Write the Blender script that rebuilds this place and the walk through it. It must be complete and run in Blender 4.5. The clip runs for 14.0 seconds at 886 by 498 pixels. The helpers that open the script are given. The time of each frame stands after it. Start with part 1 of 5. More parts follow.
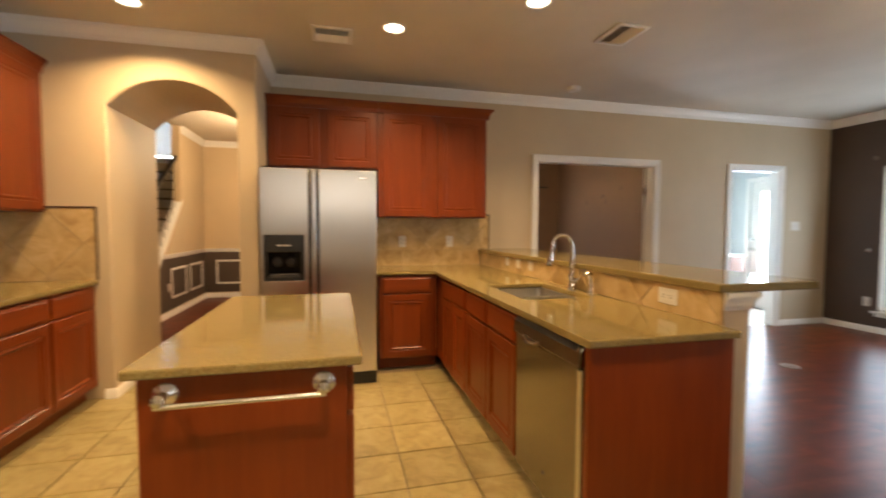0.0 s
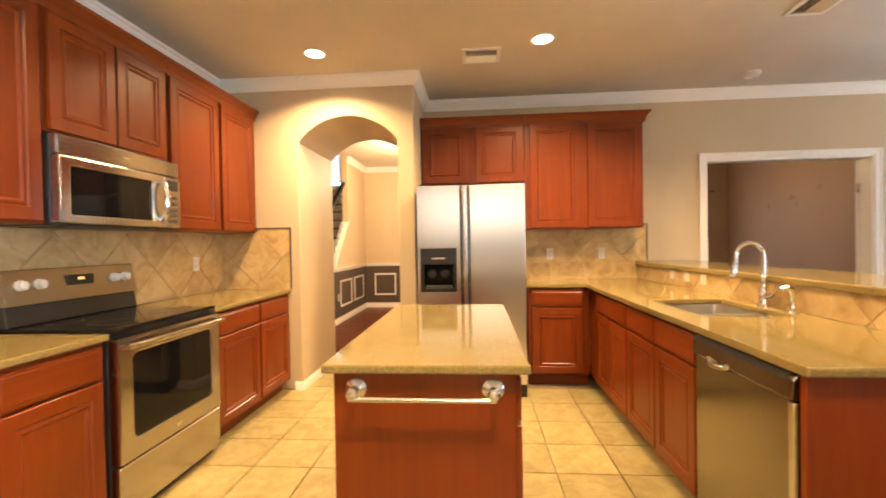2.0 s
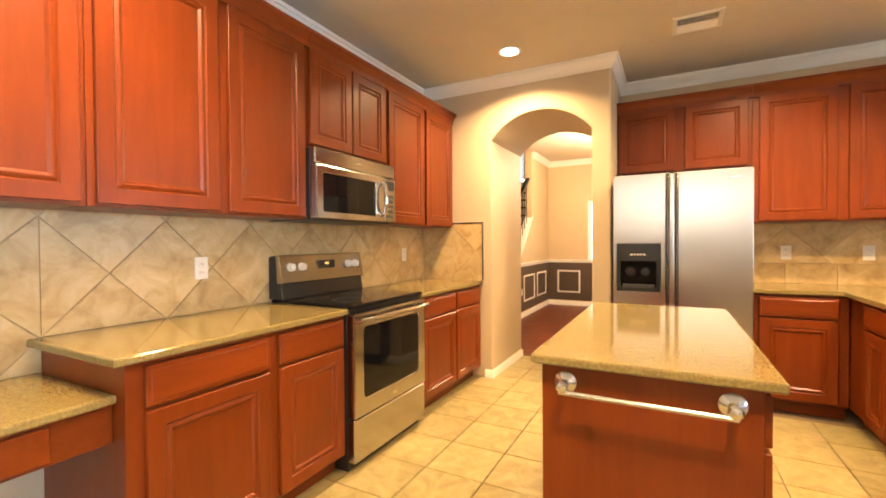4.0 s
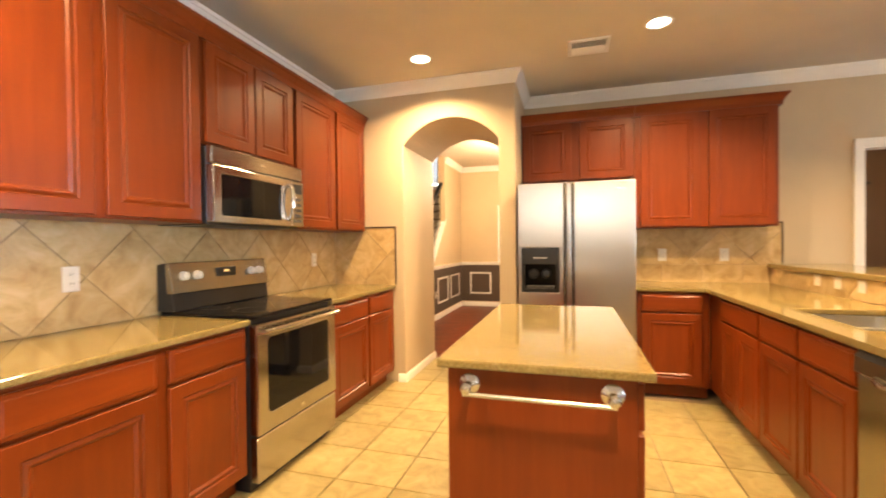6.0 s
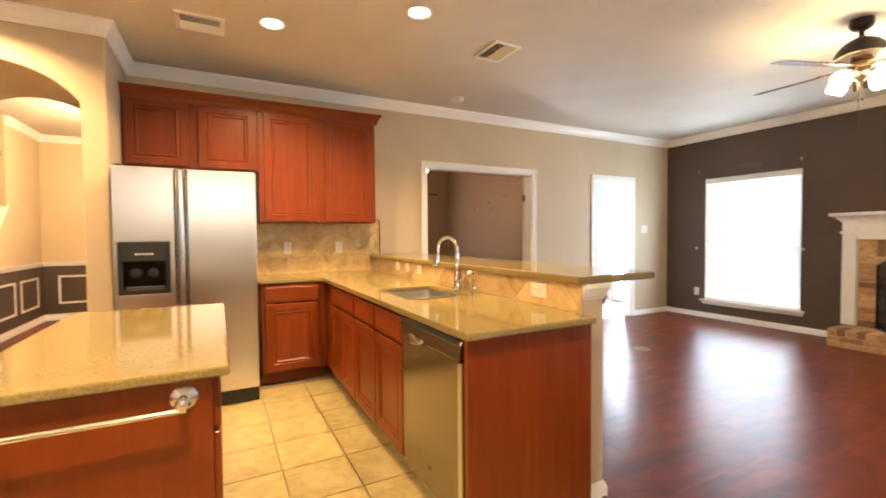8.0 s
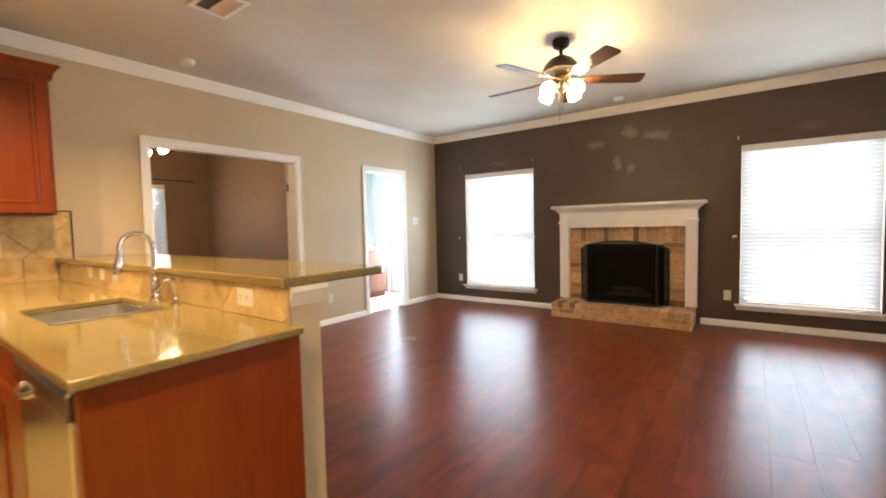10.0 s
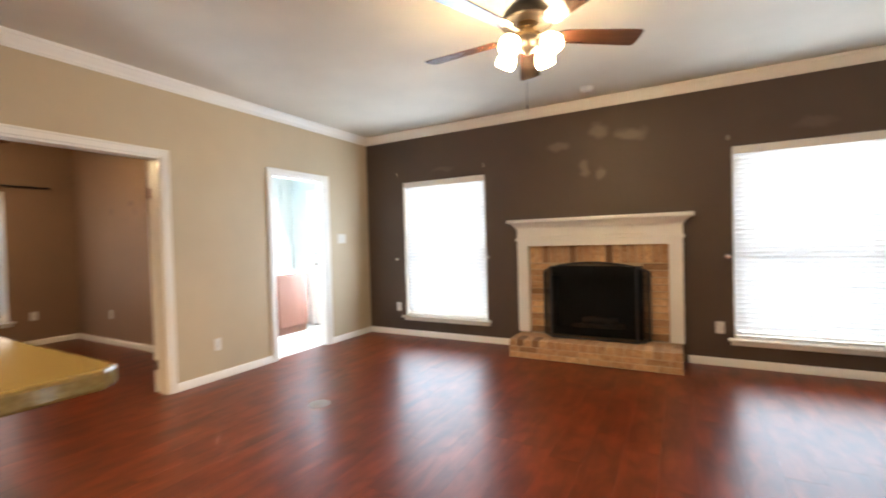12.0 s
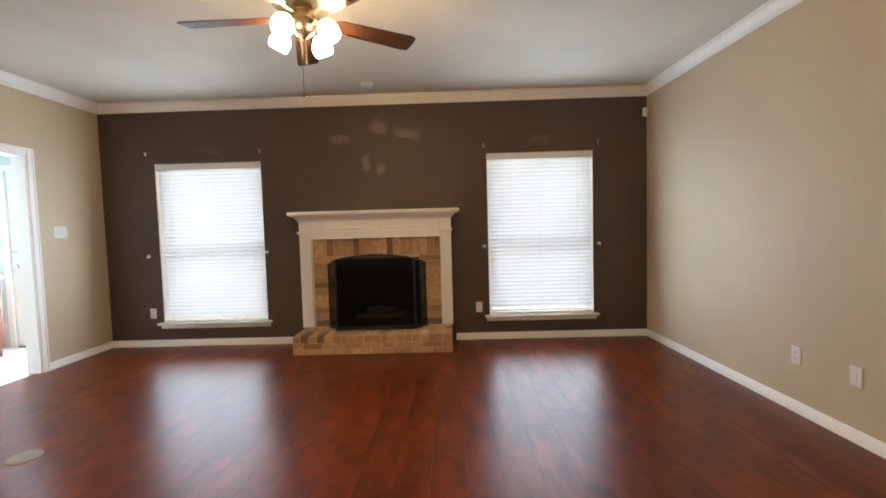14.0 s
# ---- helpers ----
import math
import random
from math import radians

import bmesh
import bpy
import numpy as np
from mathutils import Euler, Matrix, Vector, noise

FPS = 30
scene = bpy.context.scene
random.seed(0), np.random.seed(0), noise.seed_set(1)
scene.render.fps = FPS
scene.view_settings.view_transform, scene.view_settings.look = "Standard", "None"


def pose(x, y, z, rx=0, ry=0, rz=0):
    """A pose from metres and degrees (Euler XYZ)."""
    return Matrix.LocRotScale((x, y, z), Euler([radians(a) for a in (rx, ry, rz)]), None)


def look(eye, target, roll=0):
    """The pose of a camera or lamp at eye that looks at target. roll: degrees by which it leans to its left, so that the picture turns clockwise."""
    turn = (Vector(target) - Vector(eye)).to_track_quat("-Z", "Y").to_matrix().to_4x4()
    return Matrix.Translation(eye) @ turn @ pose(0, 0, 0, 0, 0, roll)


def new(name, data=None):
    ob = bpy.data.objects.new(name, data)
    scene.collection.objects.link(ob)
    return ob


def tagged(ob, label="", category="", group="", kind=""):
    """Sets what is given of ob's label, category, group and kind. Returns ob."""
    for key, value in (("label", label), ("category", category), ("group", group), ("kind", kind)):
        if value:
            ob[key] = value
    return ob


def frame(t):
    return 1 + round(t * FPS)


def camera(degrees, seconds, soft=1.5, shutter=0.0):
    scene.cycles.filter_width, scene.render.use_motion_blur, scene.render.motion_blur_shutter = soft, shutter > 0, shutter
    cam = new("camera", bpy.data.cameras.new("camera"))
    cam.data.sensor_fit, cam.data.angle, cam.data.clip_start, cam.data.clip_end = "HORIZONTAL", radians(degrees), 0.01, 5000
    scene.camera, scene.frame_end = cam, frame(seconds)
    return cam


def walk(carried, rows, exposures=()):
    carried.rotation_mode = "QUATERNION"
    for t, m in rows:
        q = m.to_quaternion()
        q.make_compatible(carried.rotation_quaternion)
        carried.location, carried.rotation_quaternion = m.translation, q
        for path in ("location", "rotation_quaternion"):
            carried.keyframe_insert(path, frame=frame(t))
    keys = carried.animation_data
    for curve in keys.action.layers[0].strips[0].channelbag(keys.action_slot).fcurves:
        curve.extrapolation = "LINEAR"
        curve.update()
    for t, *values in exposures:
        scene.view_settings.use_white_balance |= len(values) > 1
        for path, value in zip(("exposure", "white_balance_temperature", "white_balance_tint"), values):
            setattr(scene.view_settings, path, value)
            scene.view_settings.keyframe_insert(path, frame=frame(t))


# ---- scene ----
cam = camera(91.9, 14.0, soft=1.8, shutter=0.5)
PATH = [
    (0, (0.275, 0.297, 1.289), (0.754, 2.236, 1.191), 0.2),
    (0.5, (0.254, 0.312, 1.283), (0.374, 2.308, 1.232), -0.5),
    (1, (0.216, 0.304, 1.272), (0.209, 2.303, 1.209), -1.2),
    (1.5, (0.207, 0.306, 1.269), (0.161, 2.305, 1.222), -0.7),
    (2, (0.186, 0.31, 1.27), (0.032, 2.304, 1.245), -1.0),
    (2.5, (0.145, 0.31, 1.259), (-0.258, 2.269, 1.23), -1.1),
    (3, (0.113, 0.298, 1.259), (-0.537, 2.189, 1.224), -0.9),
    (3.5, (0.087, 0.293, 1.255), (-0.772, 2.098, 1.212), -0.5),
    (3.7, (0.081, 0.292, 1.251), (-0.852, 2.06, 1.22), -0.4),
    (6, (0.116, 0.292, 1.267), (-0.457, 2.208, 1.245), -0.6),
    (6.5, (0.183, 0.289, 1.275), (0.031, 2.283, 1.247), -0.7),
    (7, (0.237, 0.284, 1.276), (0.535, 2.261, 1.237), -0.6),
    (7.5, (0.298, 0.269, 1.266), (0.987, 2.147, 1.23), -0.5),
    (8, (0.327, 0.265, 1.259), (1.255, 2.036, 1.196), -0.5),
    (8.5, (0.331, 0.252, 1.262), (1.426, 1.924, 1.186), -0.5),
    (9, (0.374, 0.197, 1.261), (1.809, 1.585, 1.142), -1.8),
    (9.2, (0.437, 0.198, 1.248), (1.984, 1.455, 1.08), -2.0),
    (11.3, (1.666, 0.683, 1.263), (3.304, 1.83, 1.206), -1.6),
    (11.5, (1.769, 0.753, 1.293), (3.398, 1.914, 1.263), -1.3),
    (12, (1.944, 0.849, 1.265), (3.692, 1.82, 1.227), -1.6),
    (12.5, (2.031, 0.868, 1.294), (3.985, 1.293, 1.259), -3.4),
    (13, (2.03, 0.844, 1.307), (4.023, 0.978, 1.207), -2.9),
    (13.5, (2.005, 0.832, 1.303), (4.003, 0.898, 1.229), -1.9),
    (14, (1.997, 0.834, 1.292), (3.994, 0.872, 1.182), -1.6),
]
walk(cam, [(t, look(eye, target, roll)) for t, eye, target, roll in PATH], exposures=[(0, -0.65), (0.5, -0.45), (1.0, -0.12), (1.5, 0.1), (2.0, 0.24), (2.5, 0.28), (3.5, 0.3), (6.0, 0.28), (6.5, 0.24), (7.0, 0.22), (7.5, 0.32), (8.0, 0.28), (8.5, 0.2), (9.0, 0.08), (11.5, 0.1), (12.0, 0.1), (13.0, -0.28), (14.0, -0.33)])

# ---- world, sun, large lights ----
world = bpy.data.worlds.new("sky")
scene.world = world
world.use_nodes = True
wn = world.node_tree
sky = wn.nodes.new("ShaderNodeTexSky")
sky.sky_type, sky.sun_disc = "NISHITA", False
sky.sun_elevation, sky.sun_rotation = radians(50), radians(200)
wn.links.new(sky.outputs["Color"], wn.nodes["Background"].inputs["Color"])
wn.nodes["Background"].inputs["Strength"].default_value = 0.12
sun = new("sun", bpy.data.lights.new("sun", "SUN"))
sun.data.energy, sun.data.angle, sun.data.color = 2.5, radians(0.6), (1.0, 0.95, 0.88)
sun.matrix_world = look((0, -20, 24), (0, 0, 0))
WARM = (1.0, 0.65, 0.31)


def area_lamp(name, eye, target, sx, sy, watts, colour, disk=False, spread=180):
    d = bpy.data.lights.new(name, "AREA")
    d.energy, d.color, d.spread = watts, colour, radians(spread)
    d.shape, d.size = ("DISK", sx) if disk else ("RECTANGLE", sx)
    if not disk:
        d.size_y = sy
    ob = new(name, d)
    ob.matrix_world = look(eye, target)
    return ob


def bulb_lamp(name, place, watts, colour, radius=0.03):
    d = bpy.data.lights.new(name, "POINT")
    d.energy, d.color, d.shadow_soft_size = watts, colour, radius
    ob = new(name, d)
    ob.location = place
    return ob


DAY = (0.67, 0.83, 1.0)
area_lamp("daylight_living_window", (6.61, 3.53, 1.17), (0, 3.53, 1.6), 1.15, 1.75, 42, DAY)
area_lamp("daylight_living_window", (6.61, -0.16, 1.17), (0, -0.16, 1.6), 1.12, 1.75, 42, DAY)
area_lamp("daylight_study_window", (3.56, 8.47, 1.2), (3.56, 0, 1.0), 1.0, 1.7, 6, (1.0, 0.95, 0.9))
area_lamp("daylight_utility_door", (6.84, 5.50, 1.14), (4.9, 5.35, 0.7), 0.52, 1.5, 105, DAY)
# narrow beam added for cool light on the left wall; its window is unseen
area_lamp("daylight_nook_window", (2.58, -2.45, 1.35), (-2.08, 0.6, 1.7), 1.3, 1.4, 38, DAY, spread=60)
# warm fill from behind, added together with an assumed, unseen high window
area_lamp("daylight_high_window", (0.4, -3.39, 2.12), (0.4, 4, 2.0), 2.3, 0.62, 27, (1.0, 0.86, 0.68))
# bare lamp added to light the hall; no fixture goes with it
bulb_lamp("hall_ceiling_lamp", (-0.6, 6.8, 2.35), 210, (1.0, 0.72, 0.42), 0.12)
# first three are measured; last two are added, unseen, for island and cabinets
CANS = [(-1.02, 3.52), (0.69, 3.48), (1.54, 2.89), (0.25, 0.75), (-1.15, 1.0)]
for cx, cy in CANS:
    area_lamp("downlight_lamp", (cx, cy, 2.722), (cx, cy, 0), 0.12, 0.12, 50, WARM, disk=True, spread=140)

# ---- materials ----


def material(name):
    m = bpy.data.materials.new(name)
    m.use_nodes = True
    nt = m.node_tree
    return m, nt, nt.nodes["Principled BSDF"]


def node(nt, kind, links=(), **values):
    n = nt.nodes.new(kind)
    for k, v in values.items():
        n.inputs[k.replace("_", " ")].default_value = v
    for socket, src in links:
        nt.links.new(src, n.inputs[socket])
    return n


def coords(nt, scale=(1, 1, 1), world_space=False):
    if world_space:
        g = nt.nodes.new("ShaderNodeNewGeometry")
        out = g.outputs["Position"]
    else:
        out = nt.nodes.new("ShaderNodeTexCoord").outputs["Object"]
    mp = node(nt, "ShaderNodeMapping", [("Vector", out)])
    mp.inputs["Scale"].default_value = scale
    return mp.outputs["Vector"]


def ramp(nt, src, *stops):
    n = nt.nodes.new("ShaderNodeValToRGB")
    nt.links.new(src, n.inputs["Fac"])
    el = n.color_ramp.elements
    while len(el) < len(stops):
        el.new(0.5)
    for e, (p, c) in zip(el, stops):
        e.position, e.color = p, (*c, 1) if len(c) == 3 else (c[0], c[0], c[0], 1)
    return n.outputs["Color"]


def mix(nt, fac, a, b, mode="MIX"):
    n = nt.nodes.new("ShaderNodeMix")
    n.data_type, n.blend_type = "RGBA", mode
    for socket, v in ((n.inputs[0], fac), (n.inputs[6], a), (n.inputs[7], b)):
        if hasattr(v, "is_linked"):
            nt.links.new(v, socket)
        else:
            socket.default_value = v if not isinstance(v, tuple) else (*v, 1)
    return n.outputs[2]


def bump(nt, bsdf, height, strength=0.2, distance=0.01):
    n = node(nt, "ShaderNodeBump", [("Height", height)], Strength=strength, Distance=distance)
    nt.links.new(n.outputs["Normal"], bsdf.inputs["Normal"])


def noise_tex(nt, vec, scale, detail=4.0, rough=0.55, distort=0.0):
    return node(nt, "ShaderNodeTexNoise", [("Vector", vec)], Scale=scale, Detail=detail, Roughness=rough, Distortion=distort).outputs["Fac"]


def paint(name, colour, rough=0.55, texture=0.08, vary=0.06):
    m, nt, b = material(name)
    v = coords(nt, world_space=True)
    big = noise_tex(nt, v, 1.3, 3)
    dark = tuple(c * (1 - vary) for c in colour)
    lite = tuple(min(1, c * (1 + vary)) for c in colour)
    nt.links.new(ramp(nt, big, (0.3, dark), (0.7, lite)), b.inputs["Base Color"])
    b.inputs["Roughness"].default_value = rough
    fine = noise_tex(nt, v, 130, 3)
    bump(nt, b, fine, texture, 0.002)
    return m


BLOTCH = {"x": (0.45, 1, 1), "y": (1, 0.45, 1), "z": (1, 1, 0.45)}


def wood(name, dark, mid, lite, along="z", rough=0.36, coat=0.12, scale=1.0, random_tone=0.12, blotch_lo=0.74, blotch_hi=1.18, blotch_scale=3.5):
    m, nt, b = material(name)
    s = {"x": (1.2, 14, 14), "y": (14, 1.2, 14), "z": (14, 14, 1.2)}[along]
    v = coords(nt, tuple(scale * a for a in s))
    info = nt.nodes.new("ShaderNodeObjectInfo")
    shift = node(nt, "ShaderNodeVectorMath", [(0, v)])
    sc = node(nt, "ShaderNodeMath", [(0, info.outputs["Random"])])
    sc.operation = "MULTIPLY"
    sc.inputs[1].default_value = 37.0
    nt.links.new(sc.outputs[0], shift.inputs[1])
    v2 = shift.outputs[0]
    grain = noise_tex(nt, v2, 1.6, 5, 0.6, 0.6)
    col = ramp(nt, grain, (0.1, dark), (0.5, mid), (0.9, lite))
    v3 = node(nt, "ShaderNodeVectorMath", [(0, coords(nt, BLOTCH[along])), (1, sc.outputs[0])]).outputs[0]
    blotch = noise_tex(nt, v3, blotch_scale, 3, 0.5, 0.4)
    col = mix(nt, 0.55, col, mix(nt, 1.0, col, ramp(nt, blotch, (0.3, (blotch_lo,)), (0.75, (blotch_hi,))), "MULTIPLY"))
    tone = ramp(nt, info.outputs["Random"], (0, (1 - random_tone,)), (1, (1 + random_tone,)))
    col = mix(nt, 1.0, col, tone, "MULTIPLY")
    nt.links.new(col, b.inputs["Base Color"])
    b.inputs["Roughness"].default_value = rough
    b.inputs["Coat Weight"].default_value = coat
    b.inputs["Coat Roughness"].default_value = 0.18
    b.inputs["Specular IOR Level"].default_value = 0.28
    bump(nt, b, grain, 0.02, 0.002)
    return m


def metal(name, colour, rough=0.28, brushed="z", strength=0.012, stretch=0.0):
    m, nt, b = material(name)
    s = {"x": (6, 700, 700), "y": (700, 6, 700), "z": (700, 700, 6)}[brushed]
    n = noise_tex(nt, coords(nt, s), 1.0, 2)
    b.inputs["Base Color"].default_value = (*colour, 1)
    b.inputs["Metallic"].default_value = 1.0
    nt.links.new(ramp(nt, n, (0.3, (rough * 0.97,)), (0.7, (rough * 1.03,))), b.inputs["Roughness"])
    bump(nt, b, n, strength, 0.001)
    if stretch:
        tg = nt.nodes.new("ShaderNodeTangent")
        tg.direction_type, tg.axis = "RADIAL", "Z"
        nt.links.new(tg.outputs[0], b.inputs["Tangent"])
        b.inputs["Anisotropic"].default_value = stretch
        b.inputs["Anisotropic Rotation"].default_value = 0.0
    return m


def plain(name, colour, rough=0.4, metallic=0.0, coat=0.0):
    m, nt, b = material(name)
    b.inputs["Base Color"].default_value = (*colour, 1)
    b.inputs["Roughness"].default_value = rough
    b.inputs["Metallic"].default_value = metallic
    b.inputs["Coat Weight"].default_value = coat
    n = noise_tex(nt, coords(nt), 40, 2)
    nt.links.new(ramp(nt, n, (0.3, (max(0.02, rough * 0.88),)), (0.7, (min(1, rough * 1.12),))), b.inputs["Roughness"])
    return m


def glow(name, colour, strength):
    m, nt, b = material(name)
    b.inputs["Base Color"].default_value = (0.8, 0.8, 0.8, 1)
    b.inputs["Emission Color"].default_value = (*colour, 1)
    b.inputs["Emission Strength"].default_value = strength
    return m


def stone_tile(name, a, b_, c, rough=0.35, scale=7.0, world_space=False):
    m, nt, b = material(name)
    v = coords(nt)
    info = nt.nodes.new("ShaderNodeObjectInfo")
    sc = node(nt, "ShaderNodeMath", [(0, info.outputs["Random"])])
    sc.operation = "MULTIPLY"
    sc.inputs[1].default_value = 53.0
    shift = node(nt, "ShaderNodeVectorMath", [(0, v), (1, sc.outputs[0])])
    v = shift.outputs[0]
    clouds = noise_tex(nt, v, scale, 6, 0.62, 0.8)
    col = ramp(nt, clouds, (0.28, a), (0.5, b_), (0.72, c))
    pits = noise_tex(nt, v, scale * 9, 3)
    col = mix(nt, ramp(nt, pits, (0.60, (0.0,)), (0.80, (0.22,))), col, tuple(x * 0.72 for x in a))
    tone = ramp(nt, info.outputs["Random"], (0, (0.9,)), (1, (1.08,)))
    col = mix(nt, 1.0, col, tone, "MULTIPLY")
    nt.links.new(col, b.inputs["Base Color"])
    nt.links.new(ramp(nt, clouds, (0.3, (rough * 0.9,)), (0.7, (rough * 1.12,))), b.inputs["Roughness"])
    bump(nt, b, clouds, 0.015, 0.004)
    return m


WALL = paint("khaki_wall_paint", (0.54, 0.445, 0.31), 0.6)
CEIL = paint("ceiling_paint", (0.63, 0.58, 0.49), 0.7, 0.14)
WHITE = paint("white_trim_paint", (0.86, 0.845, 0.81), 0.35, 0.02, 0.02)
STUDY = paint("taupe_wall_paint", (0.25, 0.158, 0.105), 0.6)
PALE = paint("pale_grey_wall_paint", (0.62, 0.66, 0.66), 0.6)
HALLW = paint("cream_wall_paint", (0.60, 0.47, 0.30), 0.6)
CHERRY = wood("cherry_wood", (0.138, 0.0230, 0.0028), (0.172, 0.0305, 0.0036), (0.212, 0.0420, 0.0052), "z")
CHERRY_H = wood("cherry_wood_across", (0.138, 0.0230, 0.0028), (0.172, 0.0305, 0.0036), (0.212, 0.0420, 0.0052), "x")
PLANK = wood("red_brown_laminate", (0.066, 0.0118, 0.0038), (0.138, 0.0262, 0.0078), (0.205, 0.047, 0.0150), "x", 0.31, 0.0, 0.4, 0.06, 0.1, 1.45, 9.0)
PLANK.node_tree.nodes["Principled BSDF"].inputs["Specular IOR Level"].default_value = 0.24
FLOOR_TILE = stone_tile("beige_floor_tile", (0.235, 0.182, 0.072), (0.345, 0.280, 0.125), (0.42, 0.352, 0.185), 0.34, 9)
SPLASH = stone_tile("tan_wall_tile", (0.36, 0.235, 0.09), (0.53, 0.385, 0.185), (0.64, 0.50, 0.285), 0.32, 7)
GROUT_W = paint("tan_grout", (0.45, 0.325, 0.175), 0.85, 0.2)
GROUT = paint("grey_brown_grout", (0.24, 0.18, 0.12), 0.85, 0.2)
STEEL = metal("stainless_steel", (0.68, 0.65, 0.61), 0.30, "x", 0.0, 0.62)
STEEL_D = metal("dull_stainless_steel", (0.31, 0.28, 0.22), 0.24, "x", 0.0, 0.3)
SINK_STEEL = metal("satin_sink_steel", (0.58, 0.57, 0.55), 0.34, "x")
STEEL_H = metal("stainless_steel_across", (0.47, 0.445, 0.41), 0.18, "x")
CHROME = plain("chrome", (0.80, 0.80, 0.80), 0.08, 1.0)
NICKEL = plain("brushed_nickel", (0.72, 0.70, 0.66), 0.22, 1.0)
BLACK = plain("black_plastic", (0.012, 0.012, 0.013), 0.32)
GLASSBLK = plain("black_glass", (0.006, 0.006, 0.007), 0.05)
GLASSBLK.node_tree.nodes["Principled BSDF"].inputs["Specular IOR Level"].default_value = 0.2
SMOKED = plain("smoked_steel", (0.16, 0.15, 0.14), 0.25, 0.9)
DARKMET = plain("dark_metal", (0.03, 0.028, 0.026), 0.42, 0.6)
GREYPL = plain("dark_grey_enamel", (0.05, 0.05, 0.052), 0.4)
PLATE = plain("white_plastic", (0.76, 0.74, 0.70), 0.3)
SLOT = plain("outlet_slot_dark", (0.06, 0.055, 0.05), 0.5)
BRONZE = plain("dark_bronze", (0.022, 0.015, 0.011), 0.42, 0.5)


def quartz():
    m, nt, b = material("golden_quartz")
    v = coords(nt, world_space=True)
    fleck = node(nt, "ShaderNodeTexVoronoi", [("Vector", v)], Scale=210.0).outputs["Color"]
    f1 = noise_tex(nt, v, 160, 3)
    big = noise_tex(nt, v, 2.2, 3)
    col = ramp(nt, f1, (0.25, (0.165, 0.120, 0.042)), (0.5, (0.225, 0.173, 0.067)), (0.78, (0.295, 0.235, 0.105)))
    col = mix(nt, 0.05, col, fleck, "OVERLAY")
    col = mix(nt, 0.4, col, mix(nt, 1.0, col, ramp(nt, big, (0.3, (0.85,)), (0.7, (1.1,))), "MULTIPLY"))
    nt.links.new(col, b.inputs["Base Color"])
    b.inputs["Roughness"].default_value = 0.09
    b.inputs["Specular IOR Level"].default_value = 0.7
    return m


QUARTZ = quartz()


def brick_paint(name, a, b_, c):
    m = stone_tile(name, a, b_, c, 0.85, 22)
    nt = m.node_tree
    b = nt.nodes["Principled BSDF"]
    src = b.inputs["Base Color"].links[0].from_socket
    info = nt.nodes.new("ShaderNodeObjectInfo")
    tone = ramp(nt, info.outputs["Random"], (0.0, (0.42, 0.36, 0.32)), (0.06, (0.62, 0.56, 0.5)), (0.12, (0.9, 0.86, 0.82)), (0.75, (1.08, 1.05, 1.0)), (1.0, (1.25, 1.3, 1.3)))
    nt.links.new(mix(nt, 1.0, src, tone, "MULTIPLY"), b.inputs["Base Color"])
    return m


BRICK = brick_paint("tan_brick", (0.34, 0.185, 0.095), (0.50, 0.305, 0.165), (0.60, 0.41, 0.25))
MORTAR = paint("brick_mortar", (0.52, 0.40, 0.27), 0.9, 0.3)


def accent(name, lo, hi, spot, amount, x, marks, warp_size=0.16):
    """Wall paint with a few smudges of another tone, at (y, z, half width, half height, strength)."""
    m, nt, b = material(name)
    v = coords(nt, world_space=True)
    base = ramp(nt, noise_tex(nt, v, 1.4, 3), (0.3, lo), (0.7, hi))
    warp = node(nt, "ShaderNodeTexNoise", [("Vector", v)], Scale=6.0, Detail=3.0)
    off = node(nt, "ShaderNodeVectorMath", [(0, warp.outputs["Color"])])
    off.operation = "MULTIPLY_ADD"
    off.inputs[1].default_value = (0.0, warp_size, warp_size)
    off.inputs[2].default_value = (0.0, -warp_size / 2, -warp_size / 2)
    total = None
    for y, z, ry, rz, st in marks:
        add = node(nt, "ShaderNodeVectorMath", [(0, v), (1, off.outputs[0])])
        mp = node(nt, "ShaderNodeMapping", [("Vector", add.outputs[0])])
        mp.vector_type = "TEXTURE"
        mp.inputs["Location"].default_value = (x, y, z)
        mp.inputs["Scale"].default_value = (9, ry, rz)
        ln = node(nt, "ShaderNodeVectorMath", [(0, mp.outputs[0])])
        ln.operation = "LENGTH"
        blob = ramp(nt, ln.outputs["Value"], (0.45, (st,)), (1.0, (0.0,)))
        total = blob if total is None else mix(nt, 1.0, total, blob, "ADD")
    col = mix(nt, node(nt, "ShaderNodeMath", [(0, total)]).outputs[0], base, spot)
    mm = col.node.inputs[0].links[0].from_node
    mm.operation = "MULTIPLY"
    mm.inputs[1].default_value = amount
    nt.links.new(col, b.inputs["Base Color"])
    b.inputs["Roughness"].default_value = 0.55
    bump(nt, b, noise_tex(nt, v, 130, 3), 0.1, 0.002)
    return m


